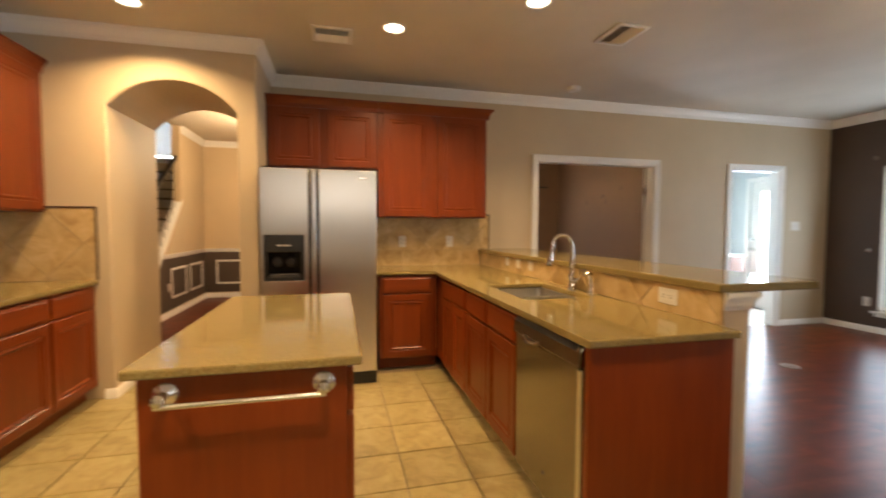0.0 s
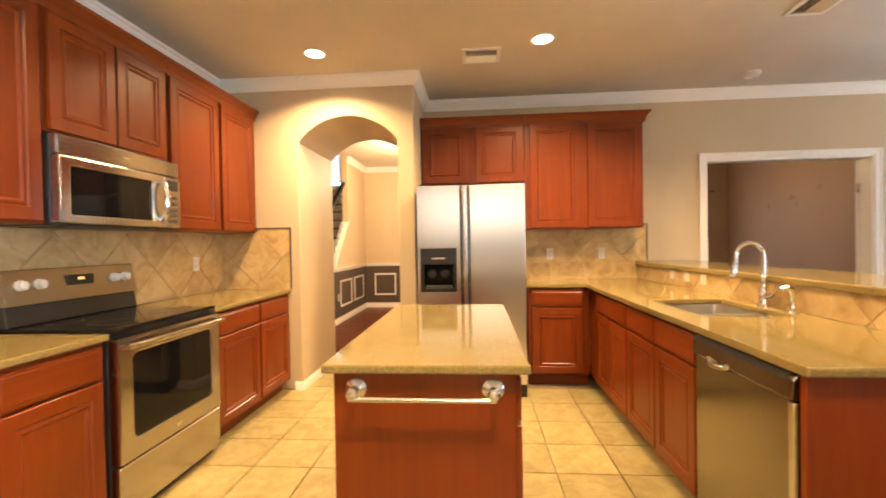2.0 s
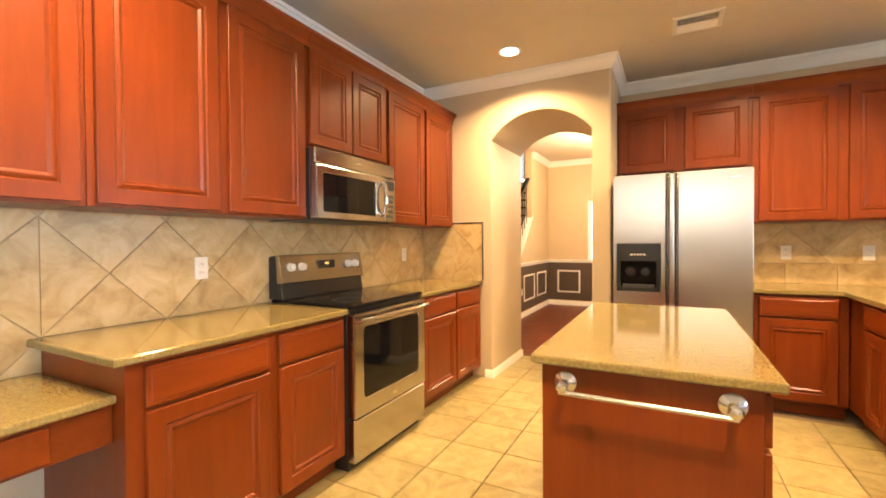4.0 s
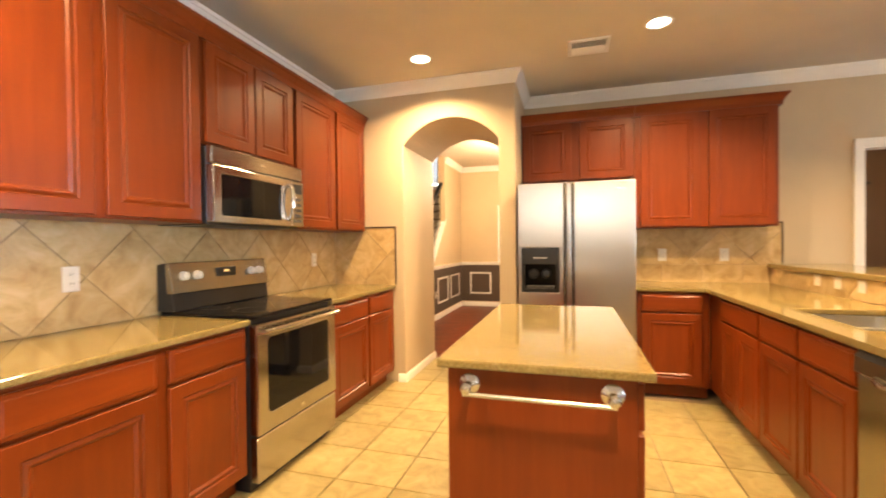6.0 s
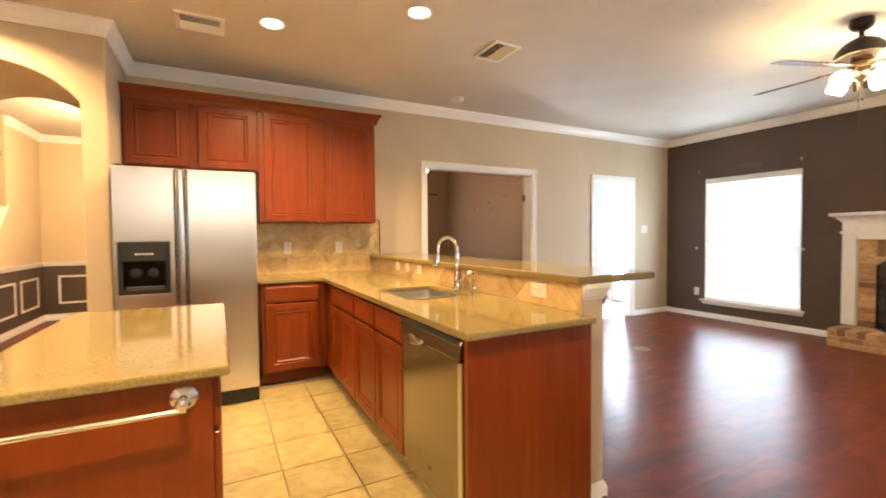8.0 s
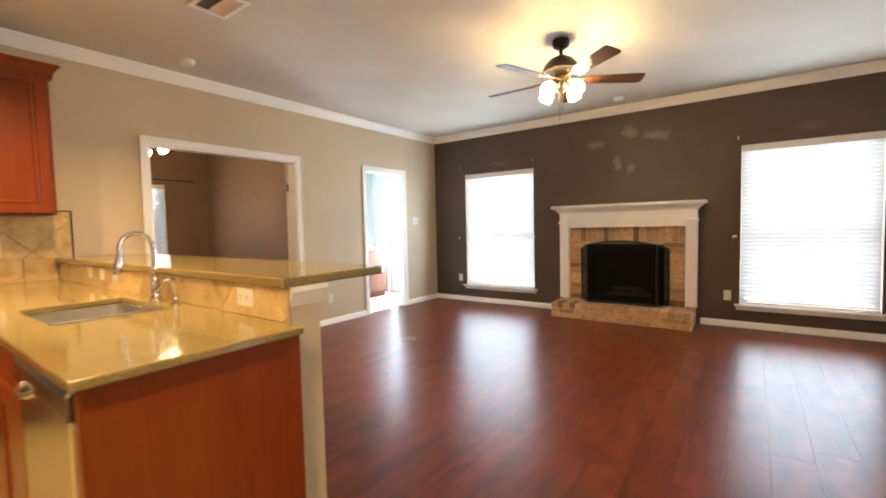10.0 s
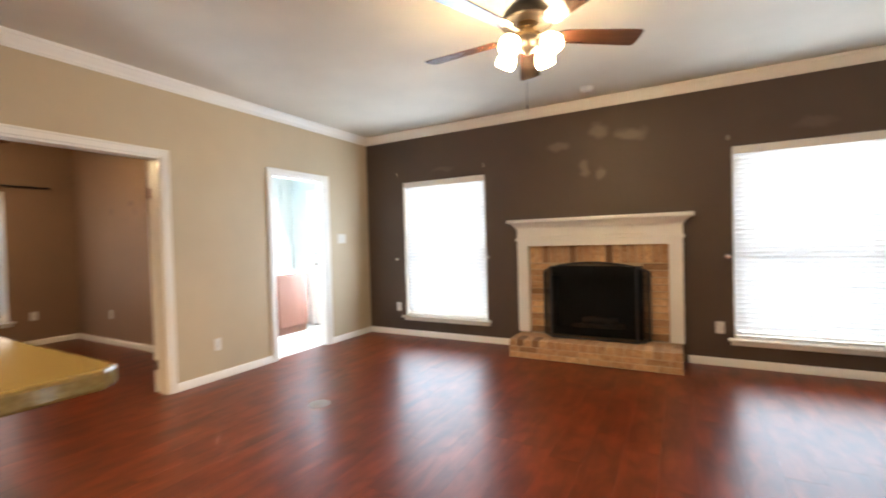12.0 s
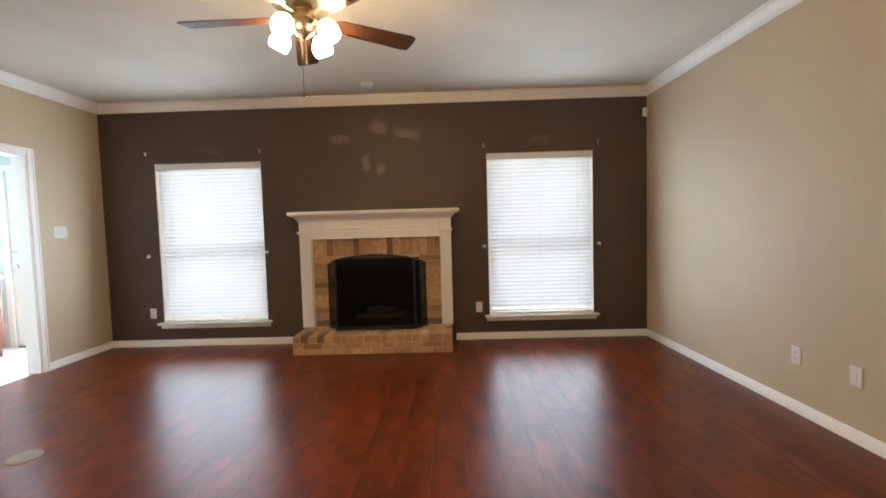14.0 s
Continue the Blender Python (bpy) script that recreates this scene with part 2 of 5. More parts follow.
ACCENT = accent("dark_brown_wall_paint", (0.072, 0.046, 0.032), (0.086, 0.056, 0.039), (0.22, 0.16, 0.115), 0.65, 6.78,
                ((2.04, 2.29, 0.15, 0.07, 0.8), (1.6, 2.40, 0.13, 0.11, 1.0), (1.28, 2.32, 0.17, 0.09, 1.0), (1.74, 2.0, 0.06, 0.11, 0.9), (1.58, 1.94, 0.06, 0.10, 0.9), (3.5, 2.19, 0.2, 0.05, 0.4), (-0.17, 2.20, 0.15, 0.06, 0.4)))
SCUFFED = accent("scuffed_taupe_wall_paint", (0.27, 0.175, 0.124), (0.29, 0.192, 0.137), (0.12, 0.095, 0.10), 0.6, 4.79,
                 ((7.45, 1.75, 0.05, 0.07, 0.9), (6.95, 1.85, 0.10, 0.05, 0.8), (6.85, 1.75, 0.04, 0.08, 0.7), (6.45, 1.95, 0.08, 0.05, 0.5)), 0.1)


def blind_slat():
    m, nt, b = material("white_blind_slat")
    b.inputs["Base Color"].default_value = (0.85, 0.86, 0.87, 1)
    b.inputs["Roughness"].default_value = 0.45
    tr = node(nt, "ShaderNodeBsdfTranslucent", Color=(0.9, 0.93, 0.95, 1))
    mx = nt.nodes.new("ShaderNodeMixShader")
    mx.inputs[0].default_value = 0.42
    nt.links.new(b.outputs[0], mx.inputs[1])
    nt.links.new(tr.outputs[0], mx.inputs[2])
    nt.links.new(mx.outputs[0], nt.nodes["Material Output"].inputs["Surface"])
    return m


SLAT = blind_slat()


def pane_glass():
    m, nt, b = material("window_glass")
    b.inputs["Base Color"].default_value = (1, 1, 1, 1)
    b.inputs["Roughness"].default_value = 0.0
    b.inputs["Transmission Weight"].default_value = 1.0
    b.inputs["IOR"].default_value = 1.45
    return m


GLASS = pane_glass()
BULB = glow("frosted_lit_glass", (1.0, 0.72, 0.38), 165.0)
CANLIT = glow("lit_downlight_lens", (1.0, 0.86, 0.62), 16.0)
LCD = glow("amber_display", (1.0, 0.55, 0.08), 1.2)

# ---- mesh helpers ----


def box(bm, x0, x1, y0, y1, z0, z1, bevel=0.0, seg=1):
    m = Matrix.LocRotScale(((x0 + x1) / 2, (y0 + y1) / 2, (z0 + z1) / 2), None, (abs(x1 - x0), abs(y1 - y0), abs(z1 - z0)))
    vs = bmesh.ops.create_cube(bm, size=1, matrix=m)["verts"]
    if bevel:
        es = list({e for v in vs for e in v.link_edges})
        bmesh.ops.bevel(bm, geom=es, offset=bevel, segments=seg, affect="EDGES", profile=0.5)
    return vs


def tube(bm, p0, p1, r0, r1=None, n=16):
    p0, p1 = Vector(p0), Vector(p1)
    r1 = r0 if r1 is None else r1
    d = p1 - p0
    m = Matrix.Translation((p0 + p1) / 2) @ d.to_track_quat("Z", "Y").to_matrix().to_4x4()
    bmesh.ops.create_cone(bm, cap_ends=True, segments=n, radius1=r0, radius2=r1, depth=d.length, matrix=m)


def pipe(bm, pts, r, n=10):
    """A round rod that bends through the points."""
    pts = [Vector(p) for p in pts]
    rings = []
    up = None
    for i, p in enumerate(pts):
        d = (pts[min(i + 1, len(pts) - 1)] - pts[max(i - 1, 0)]).normalized()
        if up is None:
            up = d.orthogonal().normalized()
        up = (up - d * up.dot(d)).normalized()
        side = d.cross(up)
        rr = r[i] if isinstance(r, (list, tuple)) else r
        rings.append([bm.verts.new(p + rr * (math.cos(a) * up + math.sin(a) * side)) for a in (2 * math.pi * k / n for k in range(n))])
    for a, b in zip(rings, rings[1:]):
        for k in range(n):
            bm.faces.new((a[k], a[(k + 1) % n], b[(k + 1) % n], b[k]))
    bm.faces.new(rings[0][::-1])
    bm.faces.new(rings[-1])


def lathe(bm, profile, n=24, m=Matrix()):
    rings = []
    for r, z in profile:
        rings.append([bm.verts.new(m @ Vector((r * math.cos(a), r * math.sin(a), z))) for a in (2 * math.pi * k / n for k in range(n))])
    for a, b in zip(rings, rings[1:]):
        for k in range(n):
            bm.faces.new((a[k], a[(k + 1) % n], b[(k + 1) % n], b[k]))
    for ring in (rings[0][::-1], rings[-1]):
        if (ring[0].co - ring[len(ring) // 2].co).length > 1e-4:
            bm.faces.new(ring)


def prism(bm, outer, holes, lo, hi, place):
    """A flat shape with holes, thick from lo to hi; place(u, v, w) gives a point."""
    edges = []
    for loop in (outer, *holes):
        vs = [bm.verts.new(place(u, v, lo)) for u, v in loop]
        edges += [bm.edges.new((vs[i], vs[(i + 1) % len(vs)])) for i in range(len(vs))]
    fs = [g for g in bmesh.ops.triangle_fill(bm, use_beauty=True, use_dissolve=True, edges=edges)["geom"] if isinstance(g, bmesh.types.BMFace)]
    step = Vector(place(0, 0, hi)) - Vector(place(0, 0, lo))
    ex = bmesh.ops.extrude_face_region(bm, geom=fs)
    bmesh.ops.translate(bm, vec=step, verts=[g for g in ex["geom"] if isinstance(g, bmesh.types.BMVert)])
    bmesh.ops.recalc_face_normals(bm, faces=bm.faces[:])


def rect(u0, u1, v0, v1):
    return [(u0, v0), (u1, v0), (u1, v1), (u0, v1)]


def link(name, bm, mat, parent=None, label="", smooth=False, bevel=0.0):
    me = bpy.data.meshes.new(name)
    bmesh.ops.recalc_face_normals(bm, faces=bm.faces[:])
    if smooth:
        for f_ in bm.faces:
            f_.smooth = True
        for e in bm.edges:
            if len(e.link_faces) == 2 and e.calc_face_angle(0) > radians(38):
                e.smooth = False
    bm.to_mesh(me)
    bm.free()
    me.materials.append(mat)
    ob = new(name, me)
    if parent is not None:
        ob.parent = parent
    if bevel:
        b = ob.modifiers.new("bevel", "BEVEL")
        b.width, b.segments, b.limit_method, b.angle_limit = bevel, 2, "ANGLE", radians(40)
    if label:
        tagged(ob, label)
    return ob


def part(name, bm, mat, parent, label="", smooth=False, bevel=0.0):
    return link(name, bm, mat, parent, label, smooth, bevel)


def boxpart(name, mat, parent, dims, label="", bevel=0.003):
    bm = bmesh.new()
    box(bm, *dims, bevel=bevel)
    return part(name, bm, mat, parent, label)


def thing(name, place, rz=0, label="", category="", group="", kind=""):
    ob = new(name)
    ob.empty_display_size = 0.1
    ob.matrix_basis = pose(*place, 0, 0, rz)
    return tagged(ob, label, category, group, kind)


def structure(name, bm, mat, label="", category="", smooth=False, bevel=0.0):
    return tagged(link(name, bm, mat, None, "", smooth, bevel), label, category, "", "structure")


def sweep(bm, profile, path, closed=False):
    """A moulding along a plan path, walls on its left-hand side's far side; profile: (out from the wall, z)."""
    n = len(path)
    rows = []
    for i, (x, y) in enumerate(path):
        p = Vector((x, y))
        a = Vector(path[i - 1]) if (i or closed) else None
        b = Vector(path[(i + 1) % n]) if (i < n - 1 or closed) else None
        d1 = (p - a).normalized() if a is not None else None
        d2 = (b - p).normalized() if b is not None else None
        d1, d2 = d1 or d2, d2 or d1
        n1, n2 = Vector((-d1.y, d1.x)), Vector((-d2.y, d2.x))
        m = (n1 + n2) / (1 + n1.dot(n2))
        rows.append([bm.verts.new((x + m.x * o, y + m.y * o, z)) for o, z in profile])
    k = len(profile)
    for i in range(n if closed else n - 1):
        r, s = rows[i], rows[(i + 1) % n]
        for j in range(k):
            bm.faces.new((r[j], r[(j + 1) % k], s[(j + 1) % k], s[j]))
    if not closed:
        bm.faces.new(rows[0])
        bm.faces.new(rows[-1][::-1])


# ---- the setting ----
XL, XF, YB, YA, YS, YR, CH = -2.08, 6.78, 4.74, 3.97, -3.4, -1.335, 2.74
YR2 = -1.50  # the living room's south wall runs slightly out of square
XW = 1.93  # tile meets wood
CTOP = 0.895


def wall_y(name, x0, x1, y, thick, holes, mat, label, z1=CH, z0=0.0):
    bm = bmesh.new()
    prism(bm, rect(x0, x1, z0, z1), holes, 0, thick, lambda u, v, w: (u, y + w, v))
    return structure(name, bm, mat, label, "wall")


def wall_x(name, y0, y1, x, thick, holes, mat, label, z1=CH, z0=0.0):
    bm = bmesh.new()
    prism(bm, rect(y0, y1, z0, z1), holes, 0, thick, lambda u, v, w: (x + w, u, v))
    return structure(name, bm, mat, label, "wall")


OP = (2.455, 4.003, 2.052)   # wide cased opening: x0, x1, head
DR = (5.135, 5.925, 2.052)   # doorway
WL = (2.93, 4.125, 0.27, 2.065)
WR = (-0.745, 0.42, 0.27, 2.075)

bm = bmesh.new()
prism(bm, [(-0.33, 0), (OP[0], 0), (OP[0], OP[2]), (OP[1], OP[2]), (OP[1], 0), (DR[0], 0), (DR[0], DR[2]), (DR[1], DR[2]), (DR[1], 0), (XF + 0.2, 0), (XF + 0.2, CH), (-0.33, CH)], [], 0, 0.12, lambda u, v, w: (u, YB + w, v))
structure("wall_north", bm, WALL, "khaki painted wall with a wide cased opening and a doorway", "wall")
wall_x("wall_east", YR, YB, XF, 0.2, [rect(WL[0], WL[1], WL[2], WL[3]), rect(WR[0], WR[1], WR[2], WR[3]), rect(1.195, 2.135, 0.205, 0.93)], ACCENT, "dark brown accent wall with filler smudges and two windows")
bm = bmesh.new()
prism(bm, [(2.6, YR2 - 0.12), (XF + 0.2, YR - 0.12), (XF + 0.2, YR + 0.008), (2.6, YR2)], [], 0, CH, lambda u, v, w: (u, v, w))
structure("wall_south_living", bm, WALL, "plain khaki painted living room wall", "wall")
wall_x("wall_nook", YS, YR2 - 0.121, 2.6, 0.12, [rect(-3.1, -1.8, 0.6, 2.1)], WALL, "khaki painted wall with an assumed nook window")
wall_y("wall_south_nook", XL - 0.12, 2.72, YS - 0.12, 0.12, [rect(-0.8, 1.6, 1.78, 2.46)], WALL, "khaki painted wall with an assumed high window")
wall_x("wall_west", YS, YA + 0.89, XL - 0.12, 0.12, [], WALL, "khaki painted kitchen wall behind the cabinets")


def arch_loop(x0, x1, spring, top, n=20):
    w, r = (x1 - x0) / 2, top - spring
    rad = (w * w + r * r) / (2 * r)
    cx, cz = (x0 + x1) / 2, top - rad
    a = math.asin(w / rad)
    return [(cx + rad * math.sin(t), cz + rad * math.cos(t)) for t in (a - 2 * a * k / n for k in range(n + 1))]


AX0, AX1 = -1.354, -0.477
bm = bmesh.new()
prism(bm, [(XL, 0), (AX0, 0), *arch_loop(AX0, AX1, 2.175, 2.392)[::-1], (AX1, 0), (-0.33, 0), (-0.33, CH), (XL, CH)], [], 0, 0.89, lambda u, v, w: (u, YA + w, v))
structure("wall_arch", bm, WALL, "thick khaki wall with a segmental arched passage", "wall", bevel=0.012)

# ceiling and subfloor
bm = bmesh.new()
box(bm, XL - 0.2, XF + 0.3, YS - 0.2, YB + 0.12, CH, CH + 0.1)
structure("ceiling", bm, CEIL, "tan painted textured ceiling", "ceiling")
bm = bmesh.new()
box(bm, XL - 2.2, XF + 1.0, YS - 0.2, 10.2, -0.12, -0.012)
structure("floor_slab", bm, GROUT, "concrete slab under the floors", "floor")

# crown moulding and baseboards
CROWN = [(0, CH - 0.105), (0.010, CH - 0.105), (0.012, CH - 0.092), (0.018, CH - 0.088), (0.020, CH - 0.074), (0.030, CH - 0.062), (0.044, CH - 0.036), (0.048, CH - 0.026), (0.056, CH - 0.024), (0.060, CH - 0.012), (0.060, CH - 0.001), (0, CH - 0.001)]
bm = bmesh.new()
sweep(bm, CROWN, [(XF, YR), (XF, YB), (-0.33, YB), (-0.33, YA), (XL, YA), (XL, YS), (2.6, YS), (2.6, YR2)], True)
structure("crown_moulding", bm, WHITE, "white painted crown moulding round the ceiling", "moulding", smooth=True)
BASE = [(0, 0.0), (0.016, 0.0), (0.016, 0.052), (0.010, 0.063), (0.007, 0.073), (0, 0.075)]
for nm, path in (("baseboard_1", [(2.6, YR2), (XF, YR), (XF, 0.80)]), ("baseboard_2", [(XF, 2.51), (XF, YB), (DR[1] + 0.06, YB)]),
                 ("baseboard_3", [(DR[0] - 0.06, YB), (OP[1] + 0.06, YB)]), ("baseboard_4", [(OP[0] - 0.06, YB), (1.94, YB), (1.94, 1.71), (1.80, 1.71)]),
                 ("baseboard_5", [(-0.33, YA + 0.3), (-0.33, YA), (AX1, YA), (AX1, YA + 0.89)]), ("baseboard_6", [(AX0, YA + 0.89), (AX0, YA), (-1.42, YA)]),
                 ("baseboard_7", [(XL, 0.0), (XL, YS), (2.6, YS), (2.6, YR2)])):
    bm = bmesh.new()
    sweep(bm, BASE, path)
    structure(nm, bm, WHITE, "white painted baseboard", "baseboard", smooth=True)


def casing(name, x0, x1, head, label):
    """White casing on the living-room side with a jamb lining through the wall."""
    d = thing(name, (0, YB, 0), 0, label, "door frame", "", "structure")
    bm = bmesh.new()
    w = 0.062
    for side, xa in ((-1, x0), (1, x1)):
        bm = bmesh.new()
        box(bm, xa, xa + side * w, -0.017, 0, 0, head + w, 0.004)
        box(bm, xa + side * 0.045, xa + side * w, -0.023, -0.016, 0, head + w, 0.002)
        part("side_casing", bm, WHITE, d)
        boxpart("jamb", WHITE, d, (xa - side * 0.018, xa + side * 0.001, -0.004, 0.124, 0, head), bevel=0.001)
    bm = bmesh.new()
    box(bm, x0, x1, -0.0168, 0, head, head + w, 0.004)
    box(bm, x0 - 0.045, x1 + 0.045, -0.0228, -0.016, head + 0.045, head + w, 0.002)
    part("head_casing", bm, WHITE, d)
    boxpart("head_jamb", WHITE, d, (x0 + 0.018, x1 - 0.018, -0.003, 0.123, head - 0.018, head + 0.001), bevel=0.001)
    return d


opening = casing("door_frame_1", *OP, "white cased wide opening into the taupe study")
doorway = casing("door_frame_2", *DR, "white cased doorway into the utility room")

# half wall that carries the bar
bm = bmesh.new()
box(bm, 1.80, 1.94, 1.71, YB - 0.001, 0, 1.03)
structure("half_wall", bm, WALL, "khaki painted half wall behind the sink counter", "wall")
bm = bmesh.new()
sweep(bm, [(0, 0.955), (0.006, 0.955), (0.008, 0.966), (0.012, 0.970), (0.014, 0.984), (0.020, 0.998), (0.022, 1.008), (0.028, 1.010), (0.028, 1.03), (0, 1.03)], [(1.94, YB - 0.01), (1.94, 1.71), (1.80, 1.71)])
structure("trim_bar", bm, WHITE, "white moulded trim under the bar top", "moulding", smooth=True)


def counter(name, outer, holes, z0, z1, label, cat="countertop", mat=None):
    bm = bmesh.new()
    prism(bm, outer, holes, z0, z1, lambda u, v, w: (u, v, w))
    ob = link(name, bm, mat or QUARTZ, None, "", False, 0.007)
    return tagged(ob, label, cat)


counter("bar_top", [(1.765, 1.69), (2.29, 1.69), (2.32, 1.72), (2.32, YB - 0.025), (1.765, YB - 0.025)], [], 1.031, 1.067, "golden speckled quartz bar top on the half wall")
SINK = (1.28, 1.70, 2.47, 3.10)
counter("sink_countertop", [(0.615, 4.105), (1.13, 4.105), (1.13, 1.61), (1.792, 1.61), (1.792, YB - 0.002), (0.615, YB - 0.002)], [rect(*SINK)], CTOP - 0.03, CTOP, "golden speckled quartz countertop with an undermount sink")
counter("stove_countertop", rect(XL + 0.002, -1.44, 0.985, 2.088), [], CTOP - 0.03, CTOP, "golden speckled quartz countertop beside the range")
counter("corner_countertop", rect(XL + 0.002, -1.44, 2.858, YA - 0.002), [], CTOP - 0.03, CTOP, "golden speckled quartz countertop in the corner by the arch")

# ---- kitchen cabinets ----


def panel_door(name, x0, x1, z0, z1, parent, y=-0.001, thick=0.02, frame_w=0.055, mat=None, label=""):
    """A framed door with a sunk, moulded panel; its face looks along -y."""
    bm = bmesh.new()
    box(bm, x0, x1, y - thick, y, z0, z1, 0.003)
    bm.faces.ensure_lookup_table()
    front = min(bm.faces, key=lambda f_: (f_.calc_center_median().y, -f_.calc_area()))
    for w, dpt in ((frame_w, 0.0), (0.006, -0.007), (0.012, 0.0045), (0.006, 0.0), (0.010, -0.008)):
        bmesh.ops.inset_region(bm, faces=[front], thickness=w, depth=dpt, use_even_offset=True)
    return part(name, bm, mat or CHERRY, parent, label)


def slab_front(name, x0, x1, z0, z1, parent, y=-0.001, thick=0.02):
    bm = bmesh.new()
    box(bm, x0, x1, y - thick, y, z0, z1, 0.003)
    bm.faces.ensure_lookup_table()
    front = min(bm.faces, key=lambda f_: (f_.calc_center_median().y, -f_.calc_area()))
    for w, dpt in ((0.012, 0.0), (0.004, 0.0025)):
        bmesh.ops.inset_region(bm, faces=[front], thickness=w, depth=dpt, use_even_offset=True)
    return part(name, bm, CHERRY_H, parent)


def base_cabinet(place, rz, w, doors, drawers, label, depth=0.60, group="base cabinets", open_top=False):
    """doors, drawers: (x0, x1) spans along the face."""
    c = thing("base_cabinet", place, rz, label, "cabinet", group)
    if open_top:
        boxpart("body", CHERRY, c, (0, w, 0, depth, 0.10, 0.60), bevel=0.002)
        boxpart("top_rail", CHERRY_H, c, (0, w, 0, 0.02, 0.60, CTOP - 0.031), bevel=0)
    else:
        boxpart("body", CHERRY, c, (0, w, 0, depth, 0.10, CTOP - 0.031), bevel=0.002)
    boxpart("toe_kick", CHERRY_H, c, (0.002, w - 0.002, 0.07, depth - 0.01, 0, 0.10), bevel=0)
    for a, b in drawers:
        slab_front("drawer_front", a, b, 0.705, 0.845, c)
    for a, b in doors:
        panel_door("door", a, b, 0.115, 0.69, c)
    return c


def wall_cabinet(place, rz, w, doors, z0, z1, label, depth=0.32, ends=(0, 0), group="wall cabinets"):
    c = thing("wall_cabinet", place, rz, label, "cabinet", group)
    boxpart("body", CHERRY, c, (0, w, 0, depth - 0.002, z0, z1), bevel=0.002)
    for a, b in doors:
        panel_door("door", a, b, z0 + 0.012, z1 - 0.03, c)
    bm = bmesh.new()
    path = ([(w, depth - 0.01)] if ends[1] else []) + [(w, 0), (0, 0)] + ([(0, depth - 0.01)] if ends[0] else [])
    sweep(bm, [(0, z1 - 0.03), (0.022, z1 - 0.03), (0.024, z1), (0.045, z1 + 0.035), (0.058, z1 + 0.045), (0.058, z1 + 0.062), (0, z1 + 0.062)], path)
    part("cornice", bm, CHERRY_H, c)
    return c


FL, FB, FR_ = -1.475, 4.135, 1.17
base_cabinet((FL, 1.03, 0), 90, 1.055, [(0.055, 0.555), (0.61, 1.035)], [(0.055, 0.555), (0.61, 1.035)], "cherry base cabinet with two drawers and doors beside the range")
base_cabinet((FL, 2.862, 0), 90, 1.106, [(0.04, 0.565), (0.59, 1.075)], [(0.04, 0.565), (0.59, 1.075)], "cherry base cabinet with two drawers and doors by the arch")
base_cabinet((0.635, FB, 0), 0, 0.53, [(0.03, 0.47)], [(0.03, 0.47)], "cherry base cabinet with one door beside the refrigerator")
base_cabinet((FR_, FB - 0.001, 0), -90, 0.955, [(0.28, 0.585), (0.59, 0.945)], [(0.28, 0.945)], "cherry corner base cabinet with a drawer over two doors", 0.62)
base_cabinet((FR_, 3.178, 0), -90, 0.885, [(0.01, 0.435), (0.45, 0.875)], [(0.01, 0.435), (0.45, 0.875)], "cherry sink base cabinet with two doors and false drawers", 0.62, open_top=True)
wall_cabinet((-1.76, 0.55, 0), 90, 0.505, [(0.02, 0.485)], 1.39, 2.40, "cherry wall cabinet with one tall panel door over the desk")
wall_cabinet((-1.76, 1.057, 0), 90, 1.05, [(0.025, 0.505), (0.555, 1.03)], 1.39, 2.40, "cherry wall cabinet with two tall panel doors")
wall_cabinet((-1.76, 2.109, 0), 90, 0.78, [(0.02, 0.385), (0.395, 0.76)], 1.815, 2.40, "short cherry wall cabinet with two doors over the microwave")
wall_cabinet((-1.76, 2.891, 0), 90, 1.076, [(0.02, 0.525), (0.57, 1.055)], 1.39, 2.40, "cherry wall cabinet with two tall doors next to the arch")
wall_cabinet((-0.328, 4.42, 0), 0, 0.985, [(0.02, 0.452), (0.525, 0.962)], 1.835, 2.40, "short cherry wall cabinet with two doors over the refrigerator")
wall_cabinet((0.659, 4.42, 0), 0, 1.08, [(0.045, 0.51), (0.575, 1.055)], 1.39, 2.40, "cherry wall cabinet with two tall doors beside the refrigerator", ends=(0, 1))

# end panel of the peninsula
bm = bmesh.new()
box(bm, 1.15, 1.797, 1.645, 1.672, 0, CTOP - 0.031, 0.002)
tagged(link("peninsula_end_panel", bm, CHERRY), "plain cherry veneer end panel beside the dishwasher", "cabinet panel")

# island
isl = thing("kitchen_island", (0, 0, 0), 0, "cherry kitchen island with a golden quartz top and a towel bar", "kitchen island")
IX0, IX1, IY0, IY1 = -0.31, 0.348, 1.622, 2.94
boxpart("body", CHERRY, isl, (IX0 + 0.03, IX1 - 0.045, IY0 + 0.035, IY1 - 0.035, 0.0, CTOP - 0.031), bevel=0.003)
bm = bmesh.new()
prism(bm, rect(IX0, IX1, IY0, IY1), [], CTOP - 0.03, CTOP, lambda u, v, w: (u, v, w))
part("top", bm, QUARTZ, isl, "golden speckled quartz top", bevel=0.007)
for k in range(3):
    bm = bmesh.new()
    y0 = IY0 + 0.05 + k * 0.405
    box(bm, IX1 - 0.045, IX1 - 0.026, y0, y0 + 0.395, 0.11, 0.69, 0.003)
    part("door", bm, CHERRY, isl)
    bm = bmesh.new()
    box(bm, IX1 - 0.045, IX1 - 0.026, y0, y0 + 0.395, 0.705, 0.845, 0.003)
    part("drawer_front", bm, CHERRY_H, isl)
bar = tagged(new("towel_bar"), "brushed nickel towel bar screwed to the island end", "towel bar")
bar.location = (0, IY0 + 0.035, 0.80)
bm = bmesh.new()
tube(bm, (-0.215, -0.06, -0.005), (0.24, -0.06, -0.005), 0.0085)
